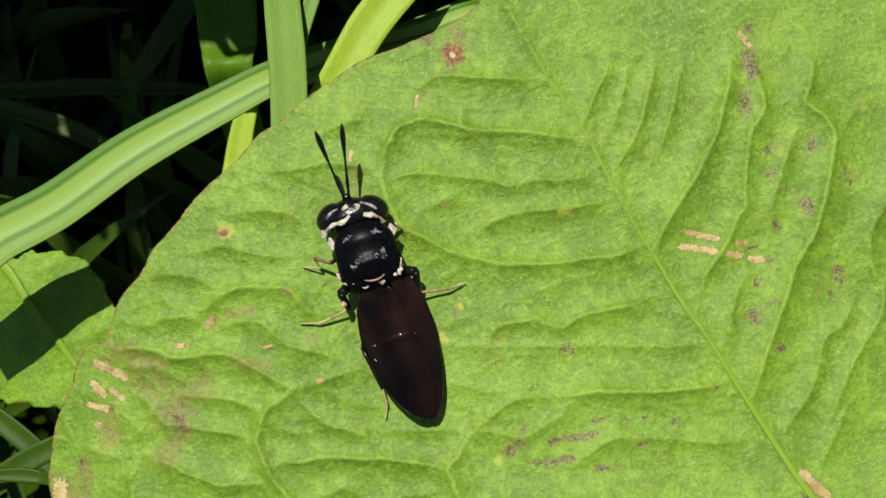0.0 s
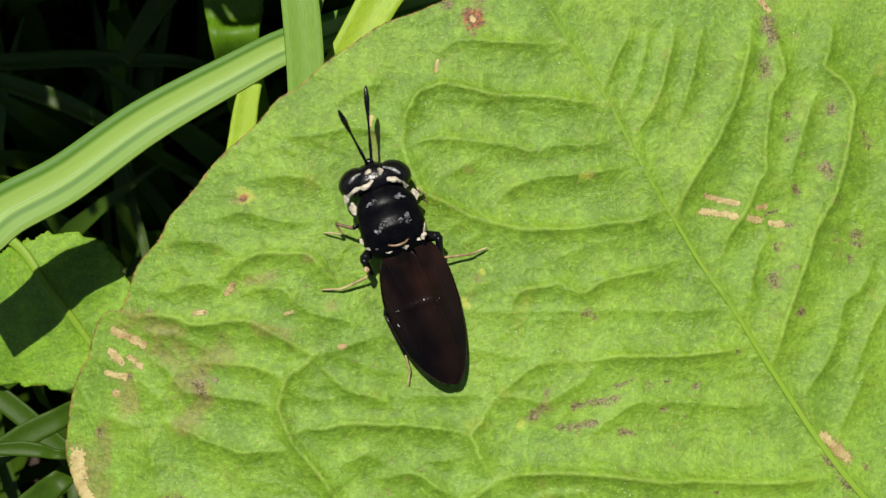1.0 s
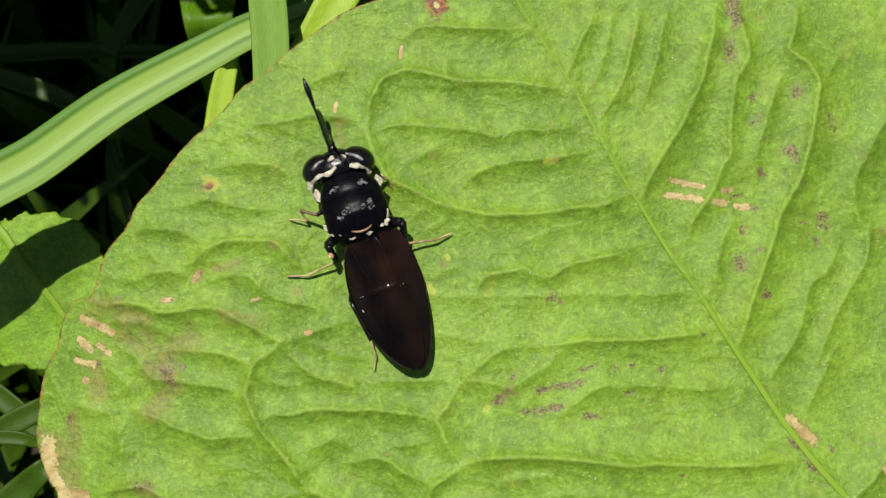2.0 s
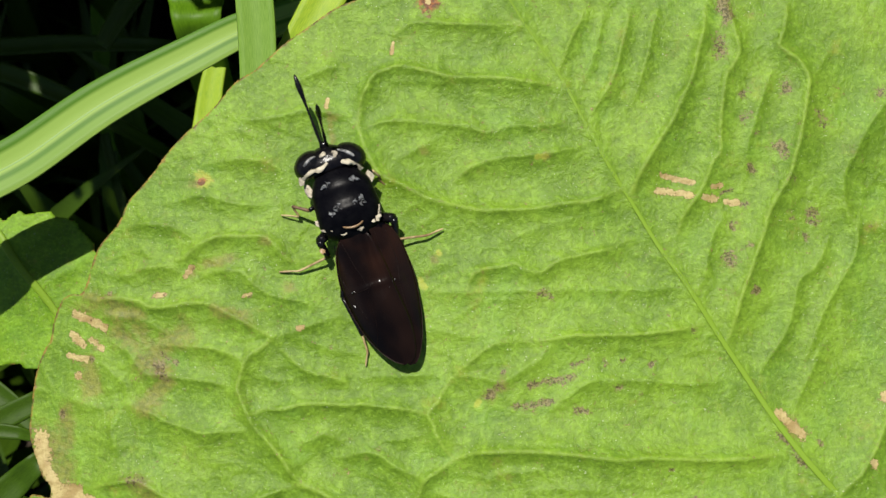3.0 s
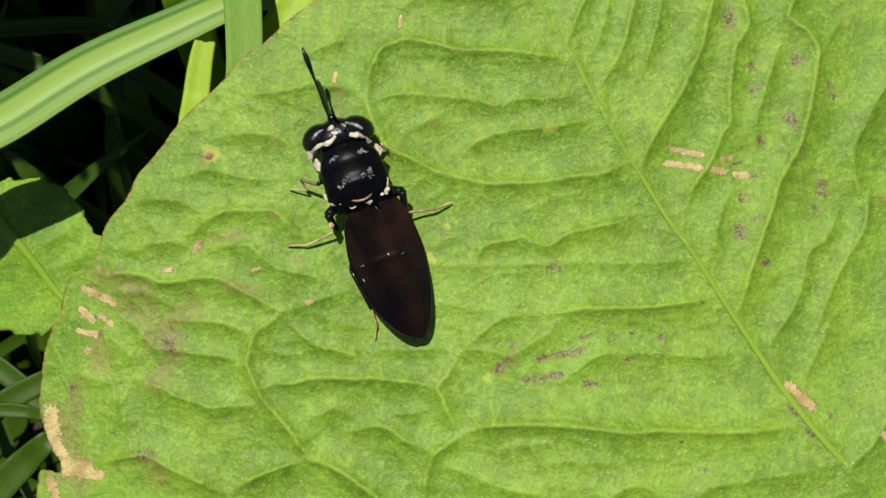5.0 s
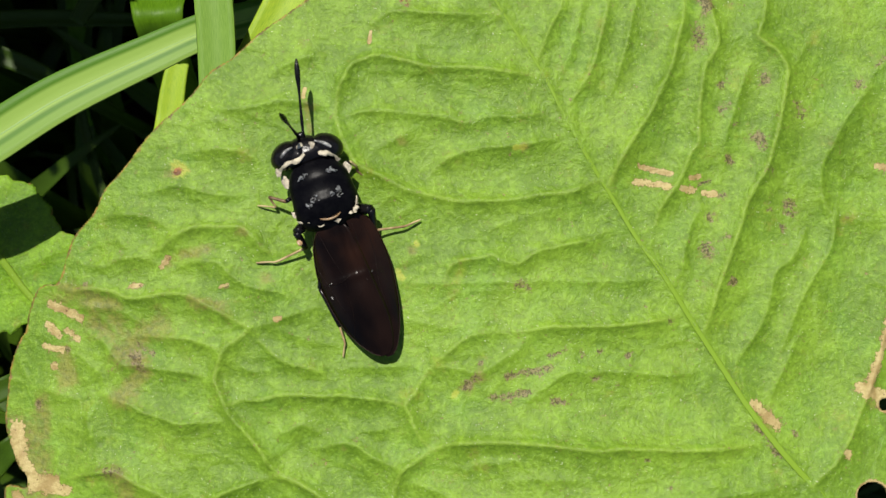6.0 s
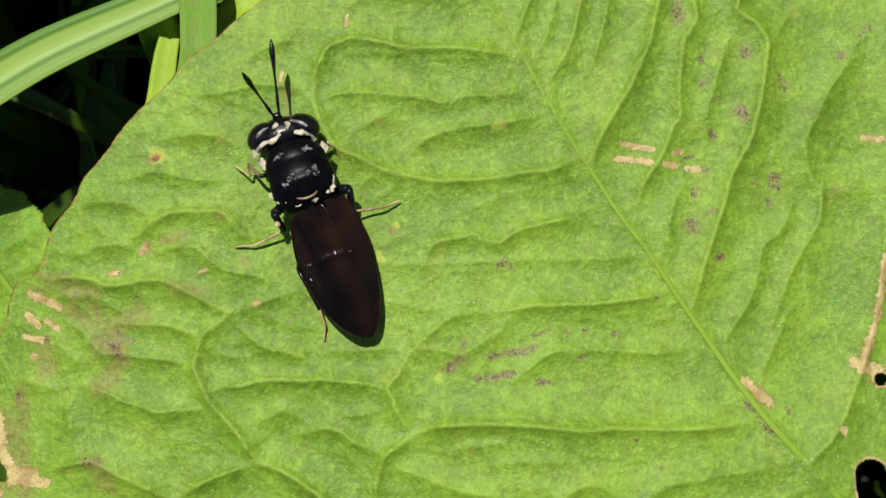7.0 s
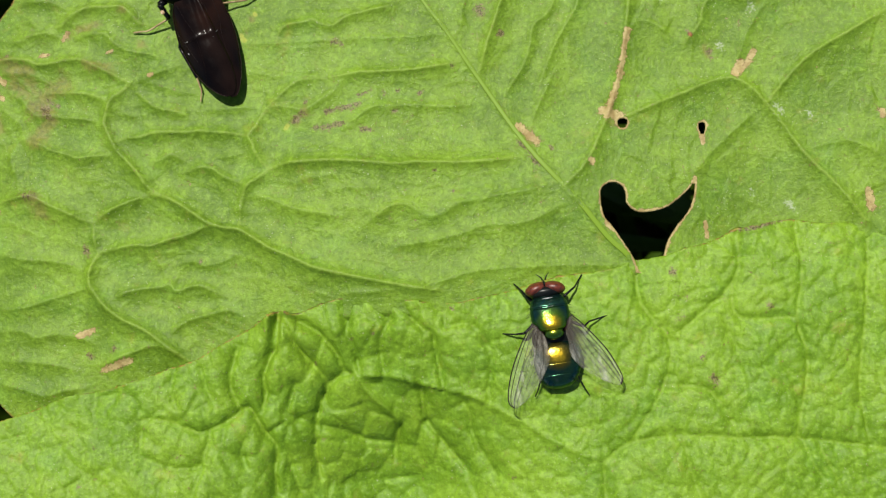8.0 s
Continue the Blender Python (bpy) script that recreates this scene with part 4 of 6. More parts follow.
    mark("halo", 0.0, 8.4, 0.1, 8.4, 0.33)
    mark("halo", -24.0, -11.8, -23.6, -13.2, 0.58)
    mark("halo", 7.9, 8.1, 8.1, 8.1, 0.26)
    mark("halo", 0.6, 1.4, 0.7, 1.3, 0.26)
    mark("halo", 0.2, 0.2, 0.2, 0.2, 0.26)
    mark("halo", -17.4, -6.8, -18.5, -8.2, 0.58)
    mark("halo", -22.1, -5.2, -21.8, -6.7, 0.58)
    mark("halo", 23.4, -9.6, 23.6, -10.0, 0.52)
    mark("halo", -3.9, -11.4, -3.9, -11.4, 0.29)
    mark("halo", -20.3, -3.1, -18.5, -4.6, 0.73)
    mark("halo", -18.5, -3.1, -17.4, -4.6, 0.73)
    mark("halo", -22.8, -1.6, -19.9, -1.6, 0.58)
    mark("halo", -14.0, 1.2, -12.6, 1.6, 0.37)
    mark("halo", -10.4, 2.7, -10.2, 2.6, 0.33)
    mark("halo", -5.9, 10.7, -5.8, 10.6, 0.26)
    mark("halo", -23.6, -8.1, -23.4, -10.3, 0.51)
    mark("halo", -13.7, -1.7, -11.9, -2.1, 0.44)
    mark("halo", -8.9, -0.3, -8.9, -0.4, 0.37)
    mark("halo", 36.8, 6.5, 36.8, 6.4, 0.72)
    mark("halo", 29.8, -7.9, 30.6, -8.4, 0.63)
    mark("halo", -14.8, 6.6, -14.7, 6.6, 0.52)
    mark("halo", 0.4, 19.0, 0.8, 20.5, 0.52)
    mark("tan", -25.4, -10.1, -25.2, -11.6, 0.54)
    mark("tan", -25.1, -11.9, -24.1, -13.7, 0.36)
    mark("tan", -24.2, -13.8, -22.0, -14.0, 0.36)
    mark("tan", -25.4, -14.4, -24.9, -15.9, 0.29)
    mark("halo", -24.9, -10.1, -23.4, -14.8, 1.23)
    mark("halo", -18.2, -4.7, -15.8, -3.4, 1.06)
    mark("halo", -18.5, -12.9, -18.0, -14.3, 0.67)
    mark("red", 0.4, 18.4, 0.5, 18.3, 0.78)
    mark("red", -14.5, 6.6, -14.5, 6.6, 0.29)
    mark("red", 36.8, 6.8, 36.8, 6.7, 0.33)
    mark("halo", 36.8, 6.8, 36.8, 6.7, 1.03)
    mark("red", 41.0, -5.1, 41.5, -4.2, 0.28)
    mark("pale", 37.2, 2.5, 37.4, 2.5, 0.51)
    mark("pale", 42.5, 0.5, 42.6, 0.3, 0.47)
    mark("pale", 44.3, -8.1, 44.5, -8.6, 0.52)
    mark("pale", 41.9, -15.2, 42.0, -15.4, 0.42)
    mark("pale", 44.9, -16.2, 45.1, -16.5, 0.42)
    mark("pale", 46.9, -8.7, 47.1, -9.0, 0.33)
    mark("halo", -15.4, 0.8, -15.4, 0.7, 0.22)
    mark("halo", -17.4, -0.7, -17.3, -0.7, 0.18)
    mark("halo", -19.1, -1.2, -19.0, -1.3, 0.16)
    mark("halo", -21.8, -3.6, -21.5, -3.7, 0.16)
    mark("halo", -21.7, -4.2, -21.3, -4.2, 0.16)
    mark("purple", 20.8, 4.7, 21.1, 4.7, 0.22)
    mark("purple", 19.5, 5.5, 20.2, 5.7, 0.16)
    mark("purple", -21.9, -4.9, -21.8, -4.9, 0.22)
    mark("purple", 22.5, -10.1, 23.9, -11.5, 0.16)
    mark("purple", -17.2, -4.6, -16.3, -5.1, 0.22)
    mark("yellow", -0.3, -0.0, -0.1, -0.4, 0.3)
    mark("yellow", 0.9, 1.8, 1.0, 1.7, 0.2)
    mark("yellow", 7.4, 8.0, 8.0, 8.0, 0.2)
    mark("yellow", 3.2, -8.1, 3.4, -7.9, 0.22)
    mark("yellow", -14.5, 6.9, -14.3, 6.6, 0.55)
    mark("tan", -6.2, 11.9, -6.3, 11.3, 0.12)
    mark("halo", -6.1, 10.9, -5.9, 9.1, 0.2)
    mark("tan", -15.6, 0.4, -15.2, 1.0, 0.17)
    mark("tan", -1.9, 15.6, -2.0, 14.9, 0.12)
    mark("halo", 4.0, -7.6, 4.8, -6.8, 0.42)
    mark("tan", -17.6, -0.8, -17.0, -0.7, 0.14)
    mark("tan", -11.8, -0.9, -11.3, -0.7, 0.12)
    mark("tan", -8.2, -3.0, -7.9, -2.9, 0.14)
    mark("pale", 36.6, 11.4, 37.0, 10.5, 0.45)
    mark("pale", 38.1, 8.3, 38.5, 7.1, 0.4)
    mark("pale", 34.6, 2.0, 35.2, 1.4, 0.5)
    mark("pale", 42.4, 5.5, 43.8, 4.5, 0.55)
    mark("pale", 37.1, 2.4, 37.6, 1.9, 0.7)
    mark("pale", 39.6, -2.5, 39.9, -3.0, 0.35)
    mark("pale", 34.4, 4.3, 34.9, 4.6, 0.3)
    mark("yellow", 36.5, 6.7, 37.0, 6.2, 1.1)
    mark("red", 36.7, 6.6, 36.8, 6.3, 0.3)
    mark("red", 37.3, -1.7, 37.4, -1.8, 0.2)
    mark("tan", 41.5, -5.0, 42.6, -3.5, 0.24)
    mark("halo", 38.5, -2.9, 38.8, -3.6, 0.3)
    thing = tagged(new("dock_leaf"), "large green dock leaf with raised veins, speckles and eaten holes", "leaf")
    me = leaf.mesh("leaf_blade", leaf_a_height, lambda x, y: 0.74 * (1 + 0.36 * ramp(-y, 4, 15) * (1 - ramp(x, 8, 20))), eye=(14, -18, 101))
    co = np.empty(3 * len(me.vertices))
    me.vertices.foreach_get("co", co)
    co = co.reshape(-1, 3) / MM
    thicken(finish("leaf_blade", me, LEAF_A, thing), 0.0003)
    line = curve_points([(3.4, 25), (3.8, 22.1), (5.2, 19.4), (6.6, 17.0), (7.9, 15.0), (9.3, 12.8), (10.6, 10.2), (12.2, 7.2), (13.6, 4.9), (15.3, 2.0), (16.9, -0.3), (18.7, -3.3), (20.5, -6.2), (22.3, -9.1), (24.4, -12.0), (27.3, -15.4), (29.5, -18.4), (31.3, -20.3), (33.4, -23.7), (35.5, -28.5)], 5)
    z = np.array([co[np.argmin(((co[:, :2] - p) ** 2).sum(1)), 2] for p in line])
    z = np.convolve(np.pad(z, 3, mode="edge"), np.ones(7) / 7, "valid")
    s = np.linspace(0, 1, len(line))
    part("midrib", tube(np.column_stack([line, z - 0.015]), 0.05 + 0.20 * s, 12, flat=0.13), RIB, thing, "pale yellow-green midrib")
    part("stalk", smooth_tube([(35.3, -28.2, 0), (40, -38, -8), (48, -52, -50), (52, -60, -126)], [0.9, 1.2, 1.5, 1.8], 10), RIB, thing, "pale green leaf stalk")
    return thing


def leaf_b_height(x, y):
    edge = leaf_b_edge(x)
    depth = np.maximum(0, edge - y)
    lift = 1.9 + 1.3 * (1 - np.exp(-depth / 6)) - 0.004 * np.maximum(0, depth - 14) ** 2
    fold = 1.2 * np.exp(-(((x - 2.2) / 1.6) ** 2) - (depth / 3.2) ** 2) - 0.5 * np.exp(-(((x + 0.5) / 1.8) ** 2) - (depth / 4) ** 2)
    lean = -0.58 * np.clip(depth - 2.5, 0, 13) * np.exp(-(((x - 10.5) / 9) ** 2)) * (y < edge)
    pinch = -1.6 * np.exp(-(((x - 2.25 - 0.2 * (y + 23)) / 0.4) ** 2) - (depth / 2.6) ** 2)
    tilt, domes = facets(x + 0.3 * y, 0.75 * y - 0.3 * x, 2.1, 7)
    small_tilt, small = facets(x + 0.3 * y, y * 0.8 - 0.25 * x, 1.2, 9)
    puckered = np.interp(x, [-18, -6, 2, 13, 21], [0.35, 0.6, 0.95, 0.95, 0.28])
    return lift + fold + lean + pinch + (0.27 * domes + 0.20 * tilt + 0.05 * small) * puckered + (0.20 * small + 0.12 * small_tilt) * (1.05 - puckered) + 0.05 * waves(x, y, 0.55, 0.9) + 0.3 * waves(x, y, 4.0, 1.9) + 0.25 * np.exp(-depth / 0.8) * np.sin(x * 1.1)


def build_leaf_b():
    margin = [(-24, -32.2), (-21.1, -31.4), (-18.3, -30.6), (-15.4, -29.6), (-11.7, -29.1), (-7.4, -27.8), (-4.6, -27), (-2.7, -25.9), (-0.3, -24.7), (1.2, -23.8), (2.5, -23.3), (3.5, -23.7), (5.4, -23), (7.7, -22.5), (11, -22.6), (13.8, -23), (16.5, -23.3), (18.9, -22.9), (21.2, -22.5), (23.1, -22), (25.9, -21.4), (29.6, -21.1), (31.5, -20.5), (33.8, -20.2), (35.6, -19.7), (38, -19.1), (39.9, -18.3), (42.2, -17.9), (44.5, -17.7), (46.8, -18.1), (49, -18.1), (52.1, -18.2), (55.4, -18.5)]
    margin += [(62, -21), (69, -30), (71, -42), (64, -56), (48, -66), (28, -70), (8, -68), (-12, -62), (-28, -52), (-34, -42), (-31, -35)]
    leaf = Leaf(margin, step=0.18)
    vein, mark = leaf.vein, leaf.mark
    vein((-1.4, -26.4), (-2.0, -28.5), (-1.9, -30.0), (-1.2, -31.3), size=0.9)
    vein((2.3, -24.0), (2.0, -26.0), (1.2, -27.4), (0.7, -28.7), (0.8, -30.0), (0.5, -31.3))
    vein((2.5, -23.8), (3.0, -25.2), (3.6, -26.4), (4.7, -27.8), (5.8, -29.5), (5.2, -31.0), (4.7, -32.6), (4.5, -35.0), (4.7, -37.6))
    vein((-1.2, -31.3), (-0.5, -31.2), (0.0, -32.2), (0.7, -33.4), (1.5, -34.7), (1.2, -36.5), (1.3, -38.5))
    vein((-1.2, -31.3), (-2.2, -32.1), (-3.5, -32.7), (-4.6, -33.0), (-5.9, -32.5), (-7.1, -31.9), (-9.2, -31.7))
    vein((3.2, -29.5), (2.8, -30.7), (2.5, -31.8), (3.5, -32.4), (4.7, -33.1), size=0.7)
    vein((2.8, -23.8), (4.1, -24.4), (5.5, -25.4), (6.8, -27.1), (7.3, -28.5), (8.2, -28.9), size=0.9)
    vein((8.2, -28.9), (9.5, -30.7), (10.9, -32.1), (11.8, -33.3), size=-0.75)
    vein((11.8, -33.3), (11.2, -34.4), (11.0, -36.5), size=0.9)
    vein((7.3, -28.5), (6.6, -29.1), (5.9, -29.6), size=0.9)
    vein((8.2, -28.9), (9.9, -29.0), (11.7, -29.2), (13.3, -29.8), size=-0.75)
    vein((13.3, -29.8), (13.6, -30.7), (13.7, -32.5), (14.3, -33.7), (15.6, -35.4), (17.3, -37.6))
    vein((13.3, -29.8), (15.5, -30.3), (18.5, -31.3), (21.6, -33.1), (24.5, -34.9), (28.2, -36.6), size=-0.75)
    vein((16.8, -30.9), (17.5, -32.4), (17.7, -34.0), (18.4, -35.7), (19.6, -37.7), size=0.9)
    vein((12.0, -22.8), (12.9, -24.1), (13.9, -25.2), (14.8, -25.8), (15.0, -27.1), (15.2, -28.4), (15.5, -30.3), size=0.8)
    vein((7.8, -25.5), (8.3, -27.1), (8.6, -28.8), size=0.7)
    vein((11.5, -24.2), (10.9, -25.1), (10.5, -26.0), (10.5, -27.8), (10.6, -28.9), size=0.7)
    vein((7.8, -22.6), (7.9, -24.1), (7.7, -25.5), size=0.7)
    vein((10.2, -22.6), (11.0, -23.9), (11.5, -24.5), size=0.7)
    vein((15.3, -23.2), (15.9, -24.3), (15.7, -25.3), size=0.7)
    vein((4.7, -33.0), (6.9, -33.7), (8.7, -34.6), (11.1, -35.0), size=0.8)
    vein((15.7, -25.3), (17.8, -25.0), (19.2, -26.6), (19.6, -28.2), (19.2, -30.4), (19.3, -31.6), size=0.7)
    vein((-12.4, -29.7), (-10.8, -29.6), (-9.6, -30.4), (-9.3, -31.8), size=0.7)
    vein((-9.3, -31.8), (-9.4, -33.4), (-9.5, -34.4), (-8.8, -35.0), (-7.5, -35.5), (-5.9, -35.9), (-4.6, -35.6), (-4.2, -34.5), (-3.7, -32.9), size=0.8)
    vein((-13.3, -29.5), (-13.2, -31.0), (-13.0, -31.9), size=0.7)
    vein((-15.3, -34.0), (-15.7, -35.4), (-15.3, -36.9), size=0.7)
    vein((-6.2, -27.1), (-6.7, -28.4), (-6.8, -29.9), (-6.3, -30.9), size=0.7)
    vein((-4.3, -27.8), (-3.9, -29.5), (-3.3, -31.0), size=0.7)
    vein((-0.9, -33.7), (-1.3, -34.9), (-0.9, -36.2), size=0.7)
    vein((2.2, -34.9), (2.5, -36.4), (3.1, -38.5), size=0.7)
    vein((-19.9, -32.9), (-18.1, -33.9), (-16.2, -33.8), (-14.4, -35.5), (-12.6, -36.8), (-11.7, -38.0), size=0.7)
    vein((44.4, -35.8), (45.0, -37.4), (45.9, -38.8), (46.8, -40.3), size=0.9)
    vein((47.7, -37.3), (48.6, -38.9), (49.5, -40.4), size=0.8)
    vein((46.3, -35.5), (46.9, -36.6), (47.5, -38.5), size=0.7)
    vein((42.8, -27.3), (43.0, -29.2), (43.6, -30.5), (44.0, -32.0), (44.1, -34.1), size=0.7)
    vein((49.2, -27.1), (49.4, -29.4), (49.0, -32.1), (48.5, -33.9), (48.3, -35.4), size=0.7)
    vein((38.4, -25.3), (39.2, -27.6), (40.0, -29.9), size=0.7)
    vein((33.0, -25.1), (34.3, -26.5), (34.6, -28.8), (33.8, -31.0), size=0.7)
    vein((28.2, -36.7), (30.4, -35.2), (34.6, -34.7), (39.2, -35.1), (43.8, -35.3), (51.4, -36.5))
    vein((28.2, -36.7), (28.3, -39.8), (28.6, -43.4))
    vein((31.6, -20.8), (31.9, -24.1), (34.0, -27.0), (33.4, -30.7), (30.4, -35.2))
    vein((44.7, -18.2), (45.0, -21.9), (44.3, -25.6), (45.0, -29.3), (43.8, -35.3))
    vein((40.1, -18.4), (39.4, -22.6), (34.0, -27.0))
    vein((44.3, -25.6), (39.7, -25.4), (39.4, -22.6))
    vein((50.7, -18.4), (49.8, -25.8), (49.1, -31.3), (49.7, -36.4))
    vein((45.2, -35.3), (46.8, -38.6), (48.0, -42.3))
    vein((34.6, -34.7), (35.3, -38.2), (37.0, -41.9))
    vein((33.4, -30.7), (37.1, -31.3), (39.2, -35.1))
    mark("purple", 34.6, -21.5, 34.7, -21.6, 0.29)
    mark("purple", 35.6, -23.7, 35.6, -23.7, 0.24)
    mark("purple", 35.0, -25.3, 35.1, -25.3, 0.29)
    mark("purple", 36.5, -28.5, 36.5, -28.6, 0.24)
    mark("purple", 37.4, -30.3, 37.4, -30.6, 0.38)
    mark("purple", 42.2, -24.6, 42.2, -24.6, 0.29)
    mark("purple", 21.0, -37.9, 21.0, -37.9, 0.24)
    mark("purple", 16.5, -23.7, 16.6, -23.7, 0.24)
    mark("purple", 9.9, -25.5, 10.0, -25.5, 0.17)
    mark("purple", 8.1, -25.9, 8.1, -25.9, 0.17)
    mark("purple", 5.0, -27.8, 5.0, -27.9, 0.17)
    mark("purple", 5.2, -34.3, 5.2, -34.3, 0.17)
    mark("purple", 40.3, -18.4, 43.6, -17.8, 0.19)
    mark("purple", 11.3, -26.0, 11.4, -26.1, 0.19)
    mark("purple", -13.2, -33.8, -13.2, -33.8, 0.19)
    mark("purple", -14.5, -36.9, -14.4, -36.9, 0.19)
    thing = tagged(new("dock_leaf"), "bright puckered dock leaf overlapping a larger one", "leaf")
    thicken(finish("leaf_blade", leaf.mesh("leaf_blade", leaf_b_height, lambda x, y: -1.2 * np.interp(x, [-16, -5, 1, 14, 22], [0.3, 0.6, 1.0, 1.0, 0.45]), 0.46, 0.16, 0.5, 1.7, 0.8), LEAF_B, thing), 0.0003)
    part("stalk", smooth_tube([(30, -62, 0.5), (34, -72, -6), (40, -78, -50), (44, -80, -126)], [0.8, 1.2, 1.5, 1.8], 10), RIB, thing, "pale green leaf stalk")
    return thing


RIB = blade_material("leaf_rib", (0.20, 0.325, 0.028), (0.16, 0.275, 0.018))
build_leaf_a()
build_leaf_b()


def build_nettle():
    coarse = curve_points([(-43.1, 6.6), (-41.4, 7.4), (-39.3, 7.9), (-36.5, 7.7), (-34.3, 6.6), (-32.8, 4.4), (-32.0, 2.8), (-29.0, 1.2), (-28.2, -2.6), (-29.7, -5.3), (-33.0, -6.7), (-35.1, -6.2), (-37.3, -7.1), (-40.0, -6.7), (-42.7, -6.5), (-46.0, -5.9), (-48.0, -0.5), (-45.7, 5.0)], 6, closed=True)
    mid = coarse.mean(0)
    teeth = [tuple(mid + (p - mid) * (1.0 + 0.05 * ((k % 6) / 5 - 0.5))) for k, p in enumerate(coarse)]
    leaf = Leaf(teeth, step=0.3)
    mids = [(-43.6, 7.4), (-42.5, 6.6), (-41.4, 5.4), (-39.7, 2.8), (-37.4, -0.2), (-35.5, -2.9), (-33.3, -5.3)]
    leaf.vein(*mids, size=1.2)
    spine = curve_points(mids, 4)
    for k, p in enumerate(spine[2:-2:3]):
        for side in (-1, 1):
            leaf.vein(tuple(p), tuple(p + (1.5 + 0.9 * side, 1.4 * side - 0.9)), tuple(p + (2.6 + 2.2 * side, 3.6 * side - 1.5)), size=0.7)
    me = leaf.mesh("leaf_blade", lambda x, y: -38 + 0.6 * waves(x, y, 3.0, 1.1) - 0.004 * (x + 36) ** 2, 0.8, 0.9, 0.05)
    thing = tagged(new("serrated_leaf"), "bright green serrated leaf below the dock leaf margin", "leaf")
    thicken(finish("leaf_blade", me, NETTLE, thing), 0.0003)
    part("midrib", tube(np.column_stack([spine, -37.9 + 0.6 * waves(spine[:, 0], spine[:, 1], 3.0, 1.1) - 0.004 * (spine[:, 0] + 36) ** 2 + 0.7]), np.linspace(0.5, 0.3, len(spine)), 10, flat=0.3), RIB, thing, "pale green midrib")
    x, y = spine[0]
    part("stalk", smooth_tube([(x, y, -39), (x - 8, y + 7, -50), (x - 14, y + 12, -126)], [0.5, 0.7, 0.9], 8), RIB, thing)
    return thing


NETTLE_LEAF = build_nettle()


# ---- grass ----
def ribbon(points, half, fold=0.22, across=7, steps=8):
    """A grass blade, creased along its middle, with texture coordinates along it."""
    pts = curve_points([(*p, h) for p, h in zip(points, half)], steps)
    up, rows = np.array([0.0, 0.0, 1.0]), []
    for i, (x, y, z, h) in enumerate(pts):
        way = pts[min(i + 1, len(pts) - 1), :3] - pts[max(i - 1, 0), :3]
        side = np.cross(way, up)
        side /= max(np.linalg.norm(side), 1e-6)
        over = np.cross(side, way / np.linalg.norm(way))
        rows.append([np.array((x, y, z)) + side * u * h + over * fold * h * (abs(u) ** 1.3 - 0.12 * math.cos(9 * u)) for u in np.linspace(-1, 1, across)])
    return np.array(rows)


def ribbon_mesh(name, ribbons, material):
    me = bpy.data.meshes.new(name)
    co, faces, uv = [], [], []
    for rows in ribbons:
        n, k, _ = rows.shape
        first = sum(len(c) for c in co)
        co.append(rows.reshape(-1, 3) * MM)
        u, v = np.meshgrid(np.linspace(0, 1, k), np.arange(n) / 6.0)
        uv.append(np.stack([u, v + 3.7 * len(co)], -1).reshape(-1, 2))
        faces += [(first + j * k + i, first + j * k + i + 1, first + (j + 1) * k + i + 1, first + (j + 1) * k + i) for j in range(n - 1) for i in range(k - 1)]
    me.from_pydata(np.vstack(co).tolist(), [], faces)
    layer, uv = me.uv_layers.new(name="UVMap"), np.vstack(uv)
    index = np.empty(len(me.loops), int)
    me.loops.foreach_get("vertex_index", index)
    layer.data.foreach_set("uv", uv[index].ravel())
    return me


def blade(points, half, material, label, name="grass_blade"):
    """A grass blade whose far end reaches on down to the soil."""
    x, y, z = points[-1]
    dx, dy = x - points[-2][0], y - points[-2][1]
    k = 6 / max(math.hypot(dx, dy), 0.1)
    points = list(points) + [(x + dx * k, y + dy * k, z - 14), (x + dx * k * 1.6, y + dy * k * 1.6, (z - 14) * 0.5 - 62), (x + dx * k * 1.7, y + dy * k * 1.7, -127)]
    half = list(half) + [half[-1] * 0.9, half[-1] * 0.8, half[-1] * 0.7]
    ob = finish(name, ribbon_mesh(name, [ribbon(points, half)], material), material)
    mid = curve_points(points, 6)
    part("midrib", tube(mid - (0, 0, 0.08), 0.2 * float(np.mean(half)), 8, flat=0.16), KEEL if material is BLADE_BANDED else material, ob)
    return tagged(thicken(ob, 0.00018), label, "grass", group="grass blades behind the leaf")


SWAYING = []
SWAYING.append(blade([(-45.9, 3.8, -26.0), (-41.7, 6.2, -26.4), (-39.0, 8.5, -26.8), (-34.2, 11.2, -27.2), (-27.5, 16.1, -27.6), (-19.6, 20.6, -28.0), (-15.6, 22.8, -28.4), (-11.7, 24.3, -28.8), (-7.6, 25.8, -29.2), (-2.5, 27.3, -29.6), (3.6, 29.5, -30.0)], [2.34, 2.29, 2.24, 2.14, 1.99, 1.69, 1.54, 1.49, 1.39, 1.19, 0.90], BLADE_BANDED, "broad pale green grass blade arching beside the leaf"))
SWAYING.append(blade([(-14.9, 37.1, -25.0), (-14.1, 31.6, -23.7), (-13.9, 28.3, -22.3), (-13.3, 23.6, -21.0), (-12.9, 19.5, -19.7), (-12.7, 15.1, -18.3), (-13.0, 9.5, -17.0)], [1.12, 1.40, 1.49, 1.53, 1.49, 1.40, 1.21], BLADE, "pale green upright grass blade crossing the arched one"))
SWAYING.append(blade([(-22.6, 38.9, -40.0), (-22.2, 35.5, -40.0), (-21.8, 32.1, -40.0), (-21.5, 28.6, -40.0), (-21.3, 25.2, -40.0)], [3.32, 3.21, 2.99, 2.77, 2.21], BLADE_HALF_SHADE, "dim deep green grass blade in shade"))
